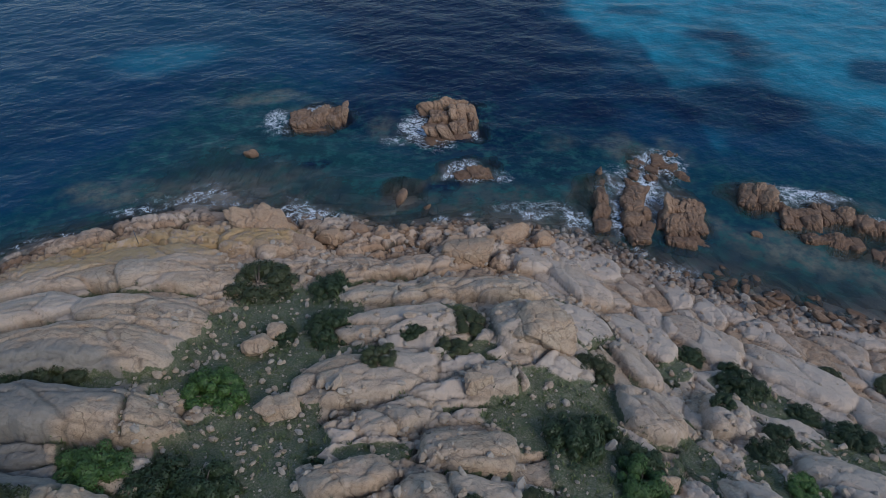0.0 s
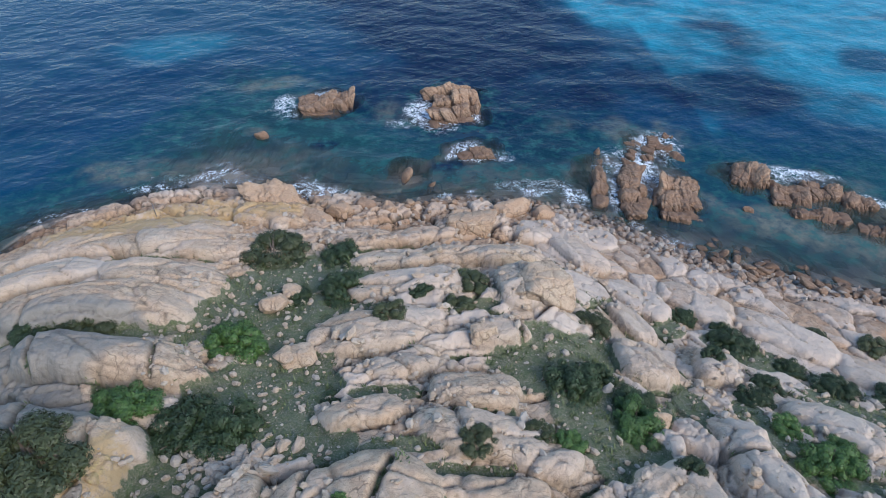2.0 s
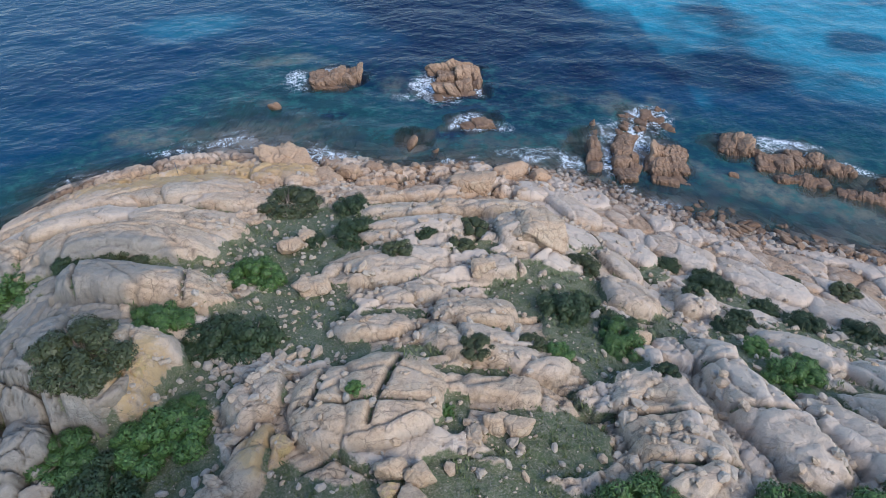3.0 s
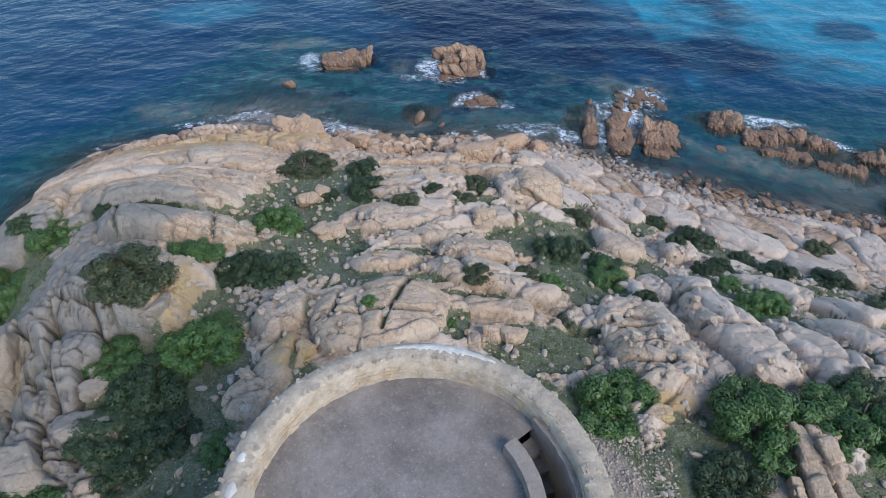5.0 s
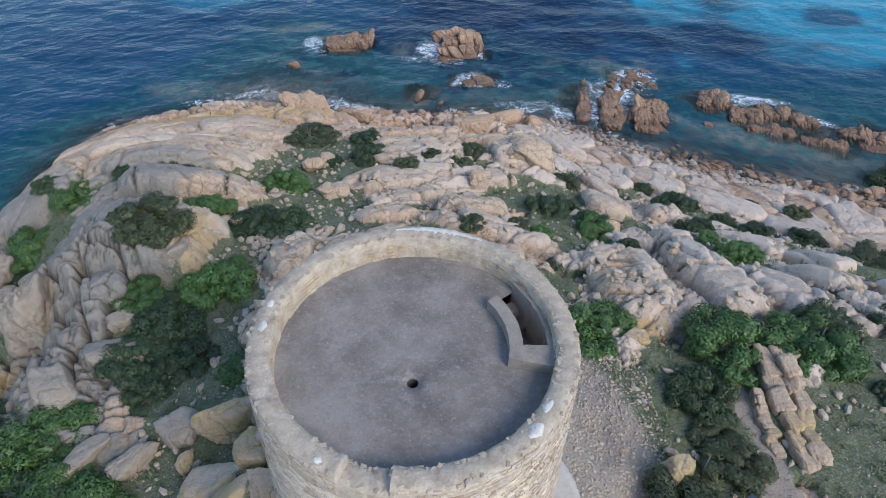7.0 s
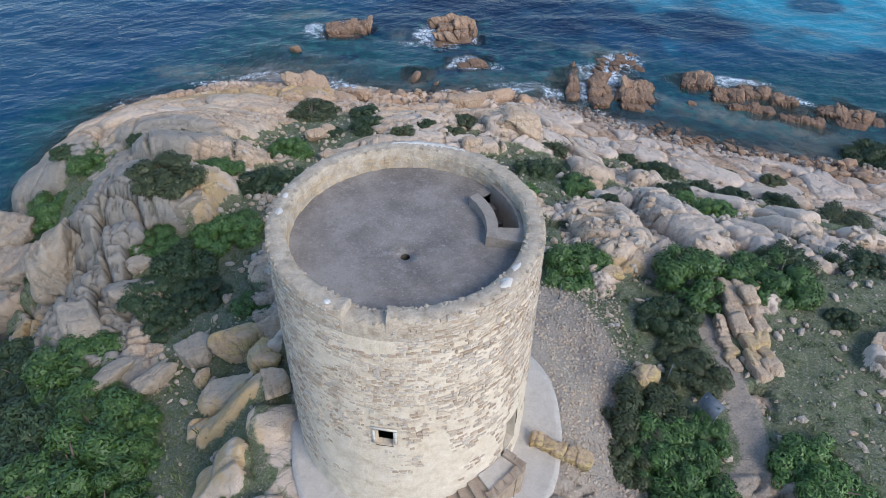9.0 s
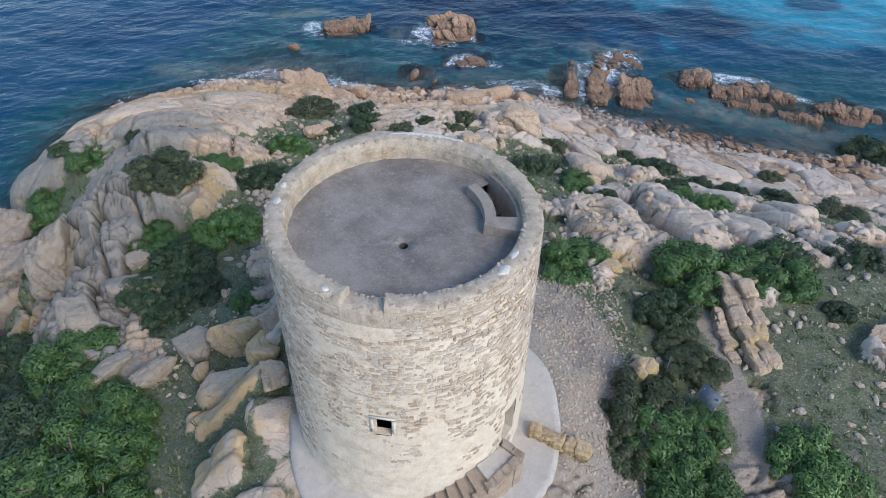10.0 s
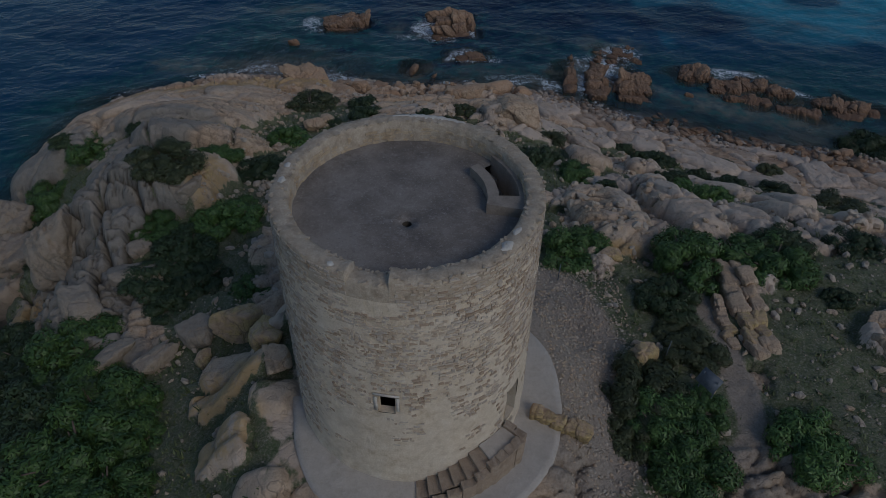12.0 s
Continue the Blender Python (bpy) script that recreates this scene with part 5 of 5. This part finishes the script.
for a in angles:
    h = rim_height(a)
    c, s = math.cos(radians(a)), math.sin(radians(a))
    ro, ri = 3.555, 3.06 + 0.03 * noise.noise(Vector((c * 7, s * 7, 4)))
    jag = 0.05 * noise.noise(Vector((c * 9, s * 9, 1)))
    row = [(wall_radius(levels[-1]) + 0.004, levels[-1] - 0.02), (ro, h - 0.08), (ro - 0.07 + jag, h), (ro - 0.25, h + 0.02), (ri + 0.06 + jag, h - 0.01), (ri, h - 0.07), (ri - 0.01, TOWER_FLOOR - 0.05)]
    prof.append([bm.verts.new((r * c, r * s, z)) for r, z in row])
n = len(angles)
for i in range(n):
    k = (i + 1) % n
    for j in range(6):
        bm.faces.new((prof[i][j], prof[k][j], prof[k][j + 1], prof[i][j + 1]))
COPING = wall_material("coping_stone", (0.26, 0.21, 0.15), (0.42, 0.345, 0.26), (0.55, 0.47, 0.365), (0.48, 0.40, 0.305))
part("parapet", bm, COPING, tower, "broken grey-brown parapet")
# reveals of the window and the door
for a0, a1, z0, z1 in (WINDOW, DOOR):
    bm = bmesh.new()
    def corner(a, z, r):
        return bm.verts.new((r * math.cos(radians(a)), r * math.sin(radians(a)), z))
    for (pa, pz), (qa, qz) in (((a0, z0), (a0, z1)), ((a0, z1), (a1, z1)), ((a1, z1), (a1, z0)), ((a1, z0), (a0, z0))):
        bm.faces.new([corner(pa, pz, wall_radius(pz)), corner(qa, qz, wall_radius(qz)), corner(qa, qz, 3.45), corner(pa, pz, 3.45)])
    part("reveal", bm, PLASTER, tower)
for a0, a1, z0, z1 in (WINDOW, DOOR):
    bm = bmesh.new()
    vs = [bm.verts.new((r * math.cos(radians(a)), r * math.sin(radians(a)), z)) for r in (3.46, 2.3) for a, z in ((a0 - 6, z0 - 1.0), (a1 + 6, z0 - 1.0), (a1 + 6, z1 + 0.5), (a0 - 6, z1 + 0.5))]
    for i in range(4):
        bm.faces.new((vs[i], vs[(i + 1) % 4], vs[4 + (i + 1) % 4], vs[4 + i]))
    bm.faces.new(vs[4:])
    part("dark_room", bm, DARK, tower, "dark space behind the opening")


def box_bm(sx, sy, sz, bevel=0.01, jitter=0.0, seed=0):
    bm = bmesh.new()
    bmesh.ops.create_cube(bm, size=1.0)
    rng = random.Random(seed)
    for v in bm.verts:
        v.co = (v.co.x * sx + rng.uniform(-jitter, jitter), v.co.y * sy + rng.uniform(-jitter, jitter), v.co.z * sz + rng.uniform(-jitter, jitter))
    if bevel:
        bmesh.ops.bevel(bm, geom=bm.edges[:] + bm.verts[:], offset=bevel, segments=2, affect='EDGES')
    return bm


def on_wall(a, z, r):
    """Pose on the wall: x along it, y outward, z up."""
    return pose(r * math.cos(radians(a)), r * math.sin(radians(a)), z, 0, 0, a - 90)


# white surround of the window
aw = (WINDOW[0] + WINDOW[1]) / 2
rw = wall_radius(15.2)
frame_ob = part("window_surround", box_bm(0.70, 0.03, 0.09, 0.012, 0.014, 1), LIME, tower, "whitewashed stone window surround")
frame_ob.matrix_basis = on_wall(aw, WINDOW[3] + 0.06, rw - 0.004)
for k, sx in enumerate((-0.30, 0.30)):
    ob = part("jamb", box_bm(0.10, 0.03, 0.58, 0.012, 0.018, 2 + k), LIME, frame_ob)
    ob.matrix_basis = pose(sx, 0, -0.36 - 0.03 * k)

# terrace with its drain hole, and the stair pit beside the parapet
PIT = (-3.0, 36.0, 2.34)
bm = bmesh.new()
rings = 7
hx, hy, hr = -0.04, -0.88, 0.125
STEPS = 120
loops = []
for j in range(rings + 1):
    t = j / rings
    row = []
    for i in range(STEPS):
        a = radians(-180 + 360 * i / STEPS)
        ox, oy = 2.34 * math.cos(a), 2.34 * math.sin(a)
        ix, iy = hx + hr * math.cos(a), hy + hr * math.sin(a)
        row.append(bm.verts.new((ix + (ox - ix) * t, iy + (oy - iy) * t, TOWER_FLOOR + 0.01 * t)))
    loops.append(row)
outer_row = [bm.verts.new((3.1 * math.cos(radians(-180 + 360 * i / STEPS)), 3.1 * math.sin(radians(-180 + 360 * i / STEPS)), TOWER_FLOOR + 0.02)) for i in range(STEPS)]
tube = [bm.verts.new((v.co.x, v.co.y, TOWER_FLOOR - 0.03)) for v in loops[0]]
for i in range(STEPS):
    k = (i + 1) % STEPS
    bm.faces.new((tube[i], tube[k], loops[0][k], loops[0][i]))
    for j in range(rings):
        bm.faces.new((loops[j][i], loops[j][k], loops[j + 1][k], loops[j + 1][i]))
    a = -180 + 360 * (i + 0.5) / STEPS
    if not PIT[0] < a < PIT[1]:
        bm.faces.new((loops[rings][i], loops[rings][k], outer_row[k], outer_row[i]))
part("terrace", bm, SCREED, tower, "grey worn screed roof terrace with a drain hole")


bm = bmesh.new()
top_ = [bm.verts.new((hx + 0.14 * math.cos(i * math.pi / 16), hy + 0.14 * math.sin(i * math.pi / 16), TOWER_FLOOR - 0.02)) for i in range(32)]
low_ = [bm.verts.new((v.co.x, v.co.y, TOWER_FLOOR - 1.6)) for v in top_]
for i in range(32):
    bm.faces.new((top_[i], top_[(i + 1) % 32], low_[(i + 1) % 32], low_[i]))
bm.faces.new(low_)
part("drain", bm, DARK, tower, "dark drain shaft in the terrace")


def arc_block(r0, r1, a0, a1, z0, z1, steps=14, rough=0.0, seed=0):
    """A curved block between two radii, two angles and two heights."""
    rng = random.Random(seed)
    bm = bmesh.new()
    cols = []
    for i in range(steps + 1):
        a = radians(a0 + (a1 - a0) * i / steps)
        q = [rng.uniform(-rough, rough) for _ in range(4)]
        cols.append([bm.verts.new((r * math.cos(a), r * math.sin(a), z)) for r, z in ((r0 + q[0], z0), (r1 + q[1], z0), (r1 + q[1], z1 + q[2]), (r0 + q[0], z1 + q[3]))])
    for p, q in zip(cols[:-1], cols[1:]):
        for j in range(4):
            bm.faces.new((p[j], p[(j + 1) % 4], q[(j + 1) % 4], q[j]))
    bm.faces.new(cols[0][::-1])
    bm.faces.new(cols[-1])
    bmesh.ops.recalc_face_normals(bm, faces=bm.faces)
    return bm


PITWALL = wall_material("worn_render", (0.20, 0.165, 0.13), (0.29, 0.245, 0.20), (0.36, 0.31, 0.26), (0.31, 0.27, 0.225))
part("pit_wall", arc_block(2.08, 2.38, -14, 35, TOWER_FLOOR, TOWER_FLOOR + 0.31, 24, 0.004, 3), PITWALL, tower, "low curved plastered wall round the stair pit", shade=False)
part("pit_end_wall", arc_block(2.34, 3.07, -14, -3.2, TOWER_FLOOR, TOWER_FLOOR + 0.305, 6, 0.004, 4), PITWALL, tower, shade=False)
for k in range(6):
    part("pit_step", arc_block(2.33, 3.08, 36 - 6.5 * (k + 1), 36 - 6.5 * k, TOWER_FLOOR - 2.6, TOWER_FLOOR - 0.3 * (k + 1), 3, 0.008, 5 + k), SCREED, tower, shade=False)
part("pit_side", arc_block(2.27, 2.335, -3.2, 36, TOWER_FLOOR - 2.6, TOWER_FLOOR - 0.01, 14), PLASTER, tower)
part("pit_lining", arc_block(2.93, 3.09, -3.2, 37, TOWER_FLOOR - 2.6, TOWER_FLOOR + 0.30, 14, 0.02, 61), PITWALL, tower, "rough rendered lining of the parapet beside the pit", shade=False)
part("pit_back", arc_block(2.3, 3.1, -5, -3, TOWER_FLOOR - 2.6, TOWER_FLOOR - 0.01, 2), PLASTER, tower)

# lime patches on the parapet
for k, (a0, a1, r0, r1) in enumerate(((60, 98, 3.24, 3.50), (-39, -33, 3.12, 3.36), (-50, -43, 3.18, 3.50), (173, 179, 3.16, 3.42), (163, 167, 3.2, 3.45), (-122, -119, 3.3, 3.5))):
    bm = bmesh.new()
    rng = random.Random(k)
    cols = []
    m = max(4, int((a1 - a0) / 1.5))
    for i in range(m + 1):
        a = a0 + (a1 - a0) * i / m
        taper = math.sin(math.pi * (0.12 + 0.76 * i / m))
        mid = (r0 + r1) / 2
        lo, hi = mid - (mid - r0) * taper * rng.uniform(0.7, 1.1), mid + (r1 - mid) * taper * rng.uniform(0.8, 1.05)
        h = rim_height(a)
        c, s = math.cos(radians(a)), math.sin(radians(a))
        cols.append([bm.verts.new((r * c, r * s, h + z)) for r, z in ((lo, -0.03), (lo + 0.02, 0.014), (mid, 0.03), (hi - 0.02, 0.016), (hi, -0.03))])
    for p, q in zip(cols[:-1], cols[1:]):
        for j in range(4):
            bm.faces.new((p[j], q[j], q[j + 1], p[j + 1]))
    part("lime_patch", bm, LIME, tower, "patch of white lime on the parapet")

# rough stones along the top of the parapet
rc = random.Random(5)
rows = []
for k in range(650):
    a, r, w = rc.uniform(-180, 180), rc.uniform(3.1, 3.53), rc.uniform(0.035, 0.085)
    if a > 55 and a < 100 and r > 3.2:
        continue
    rows.append(on_wall(a, rim_height(a) - 0.012, r) @ pose(0, 0, 0, rc.uniform(-7, 7), rc.uniform(-7, 7), rc.uniform(0, 90)) @ Matrix.Diagonal((w * 1.5, w, 0.04, 1)))
tagged(many("coping", *BRICK, rows, COPING, tower, "rough grey-brown stones along the parapet top", 0.2), kind="stuff")

# ochre stones of the parapet's inner face
rows = []
z = TOWER_FLOOR + 0.06
while z < TOWER_RIM - 0.12:
    a = -180.0
    while a < 180:
        w = rc.uniform(0.10, 0.24)
        da = math.degrees(w / 3.05)
        if rc.random() < 0.6 and not (-116 < a < -94):
            rows.append(on_wall(a, z + rc.uniform(-.015, .015), 3.068 + rc.uniform(-0.012, 0.012)) @ pose(0, 0, 0, 0, rc.uniform(-6, 6), 0) @ Matrix.Diagonal((w, 0.05, rc.uniform(0.06, 0.10), 1)))
        a += da + 0.6
    z += 0.115
OCHRE = wall_material("ochre_stone", (0.34, 0.25, 0.155), (0.48, 0.37, 0.245), (0.58, 0.48, 0.35), (0.52, 0.41, 0.28))
tagged(many("inner_facing", *BRICK, rows, OCHRE, tower, "ochre rubble stones inside the parapet", 0.32), kind="stuff")

# carved millstone-like slab under the gap in the parapet
bm = bmesh.new()
bmesh.ops.create_cone(bm, cap_ends=True, segments=28, radius1=0.30, radius2=0.28, depth=0.10, matrix=Matrix.Rotation(radians(90), 4, 'X') @ Matrix.Diagonal((1, 0.55, 1, 1)))
ob = part("round_slab", bm, PLASTER, tower, "oval stone slab set in the wall")
ob.matrix_basis = on_wall(-105.5, 19.1, wall_radius(19.1) - 0.062)

# ---------------------------------------------------------------- paving, steps and low wall at the foot
apron = tagged(new("paving"), "pale concrete paving round the foot of the tower", "paving", kind="structure")
bm = bmesh.new()
inner, top, rim_, foot = [], [], [], []
for i in range(91):
    a = -172 + 237 * i / 90
    r = 5.05 + 0.45 * min(1, max(0, (-8 - a) / 38)) + 0.12 * noise.noise(Vector((a * 0.05, 2, 0))) - 0.9 * max(0, (a - 10) / 40) ** 1.5
    if a < -70:
        r -= 0.6 * min(1, (-70 - a) / 60)
    if a < -128:
        r -= 0.75 * min(1, (-128 - a) / 30)
    c, s = math.cos(radians(a)), math.sin(radians(a))
    for lst, rr, z in ((inner, 3.6, 11.46), (top, r - 0.22, 11.40), (rim_, r, 11.42), (foot, r + 0.03, 10.4)):
        lst.append(bm.verts.new((rr * c, rr * s, z)))
for A, B in ((inner, top), (top, rim_), (rim_, foot)):
    for i in range(90):
        bm.faces.new((A[i], B[i], B[i + 1], A[i + 1]))
ob = part("slab", bm, PAVING, apron)
apron.matrix_basis = pose(TOWER_X, TOWER_Y, 0)

stairs = tagged(new("stairs"), "short flight of worn brown stone steps curving up to a landing", "stairs")
stairs.matrix_basis = pose(TOWER_X, TOWER_Y, 0)
for k in range(6):
    a1 = -58 - 5.0 * k
    part("step", arc_block(3.74, 4.40 - 0.02 * k, a1 - 5.8, a1, 11.2, 12.32 - 0.165 * k, 4, 0.015, 20 + k), STEP, stairs, shade=False)
part("landing", arc_block(3.74, 4.32, -58, -43, 11.2, 12.42, 8, 0.012, 30), PAVING, stairs, "pale landing slab before the doorway", shade=False)
for k in range(2):
    part("kerb_stone", arc_block(3.78 + 0.37 * k, 4.13 + 0.38 * k, -43, -39.6, 11.2, 12.56 - 0.03 * k, 3, 0.03, 40 + k), STEP, stairs, "ochre kerb stone beside the landing", shade=False)
for k in range(4):
    part("kerb_stone", arc_block(4.32, 4.60, -47.4 - 4.3 * k, -43.2 - 4.3 * k, 11.2, 12.54 - 0.02 * k, 3, 0.03, 45 + k), STEP, stairs, "ochre kerb stone beside the landing", shade=False)
for k in range(5):
    part("kerb_stone", arc_block(4.38, 4.62, -66 - 5.6 * k, -60.5 - 5.6 * k, 11.2, 12.26 - 0.19 * k, 3, 0.03, 50 + k), STEP, stairs, shade=False)

wall = tagged(new("low_stone_wall"), "short low wall of ochre stone blocks beside the paving", "wall")
wall.matrix_basis = pose(3.95, -0.60, 11.4)
for k in range(5):
    ob = part("stone_block", block_bm(0.34, 0.36, 0.40, 600 + k), GRANITE_LICHEN, wall)
    ob.matrix_basis = pose(0.22 + 0.37 * k, -0.04 - 0.17 * k, 0.12 - 0.05 * k, random.uniform(-5, 5), 0, -18 + random.uniform(-8, 8))

# ---------------------------------------------------------------- board and poles
METAL, N, L, b = material("weathered_metal", 0.65, 0.2)
L.new(ramp(N, L, noise_tex(N, L, 6), [(0.3, (0.08, 0.10, 0.125)), (0.7, (0.15, 0.175, 0.20))]), b.inputs["Base Color"])
board = tagged(new("information_board"), "blank grey metal information board on two posts among bushes", "sign")
board.matrix_basis = pose(10.8, 1.0, ground_z(10.8, 1.0), 0, 0, -60)
for sx in (-0.3, 0.3):
    bm = bmesh.new()
    bmesh.ops.create_cone(bm, cap_ends=True, segments=10, radius1=0.03, radius2=0.03, depth=1.3, matrix=pose(sx, 0, 0.6))
    part("post", bm, METAL, board)
ob = part("panel", box_bm(0.8, 0.03, 0.6, 0.008), METAL, board)
ob.matrix_basis = pose(0, -0.06, 1.1, -42)
for k, (x, y, h) in enumerate(((6.6, 7.6, 1.1), (10.0, 2.9, 1.3), (-17.8, 41.0, 1.2))):
    bm = bmesh.new()
    bmesh.ops.create_cone(bm, cap_ends=True, segments=8, radius1=0.025, radius2=0.02, depth=h, matrix=pose(0, 0, h / 2 - 0.1))
    pole = tagged(part("pole", bm, METAL), "thin grey metal marker pole standing in the ground", "pole")
    pole.matrix_basis = pose(x, y, ground_z(x, y))

# ---------------------------------------------------------------- rubble stones of the tower wall
STONES = []
for k in range(8):
    w, h = (0.20, 0.16, 0.22, 0.14, 0.18, 0.24, 0.15, 0.20)[k], (0.065, 0.075, 0.06, 0.07, 0.085, 0.07, 0.055, 0.08)[k]
    STONES.append((w, h, mesh_of(box_bm(w, 0.055, h, 0.0, 0.014, 700 + k), "wall_stone", MASONRY, False)))
rw_ = random.Random(99)
places = []
z = 11.6
while z < TOWER_RIM - 0.12:
    a = -180 + rw_.uniform(0, 3)
    while a < 180:
        w = 0.06 + 0.17 * rw_.random() ** 1.6
        da = math.degrees(w / 3.65)
        cover = noise.fractal(Vector((math.cos(radians(a)) * 1.7, math.sin(radians(a)) * 1.7, z * 0.45)), 1.0, 2.0, 3)
        bare = 0.55 + 0.16 * (z - 15.4) - 0.30 * math.cos(radians(a + 10)) * (1 if z < 15.5 else 0.2) - (0.3 if z < 12.6 else 0) - 0.22 * min(1.0, max(0.0, (15.2 - z) / 1.4))
        hole = any(q[0] - 3 < a < q[1] + 3 and q[2] - 0.2 < z < q[3] + 0.25 for q in (WINDOW, DOOR)) or (-115 < a < -95 and z > 18.6)
        if cover < bare * 0.9 and not hole and rw_.random() < (0.78 if z > 16.4 else 0.5):
            places.append((a + da / 2, z + rw_.uniform(-0.02, 0.02), w))
        a += da + math.degrees(rw_.uniform(0.02, 0.05) / 3.65)
    z += rw_.uniform(0.08, 0.11)
front = sorted(places, key=lambda q: abs(q[0] + 90) * 0.06 + abs(q[1] - 17.6))
wall_part = next(o for o in tower.children if o.name.startswith("wall"))
for a, z, w in front[:300]:
    sw, sh, me = rw_.choice(STONES)
    ob = new("stone_course_piece", me)
    ob.name = "wall_stone"
    ob.parent = wall_part
    ob.matrix_basis = on_wall(a, z, wall_radius(z) - 0.012 + rw_.uniform(0, 0.014)) @ pose(0, 0, 0, rw_.uniform(-3, 3), rw_.uniform(-6, 6), rw_.uniform(-4, 4)) @ Matrix.Diagonal((w / sw, 1, rw_.uniform(0.85, 1.15), 1))
rows = []
for a, z, w in front[300:]:
    rows.append(on_wall(a, z, wall_radius(z) - 0.012 + rw_.uniform(0, 0.014)) @ pose(0, 0, 0, rw_.uniform(-2, 2), rw_.uniform(-5, 5), 0) @ Matrix.Diagonal((w, 0.055, rw_.uniform(0.04, 0.085), 1)))
tagged(many("rubble_facing", *BRICK, rows, MASONRY, tower, jitter=0.3), kind="stuff")
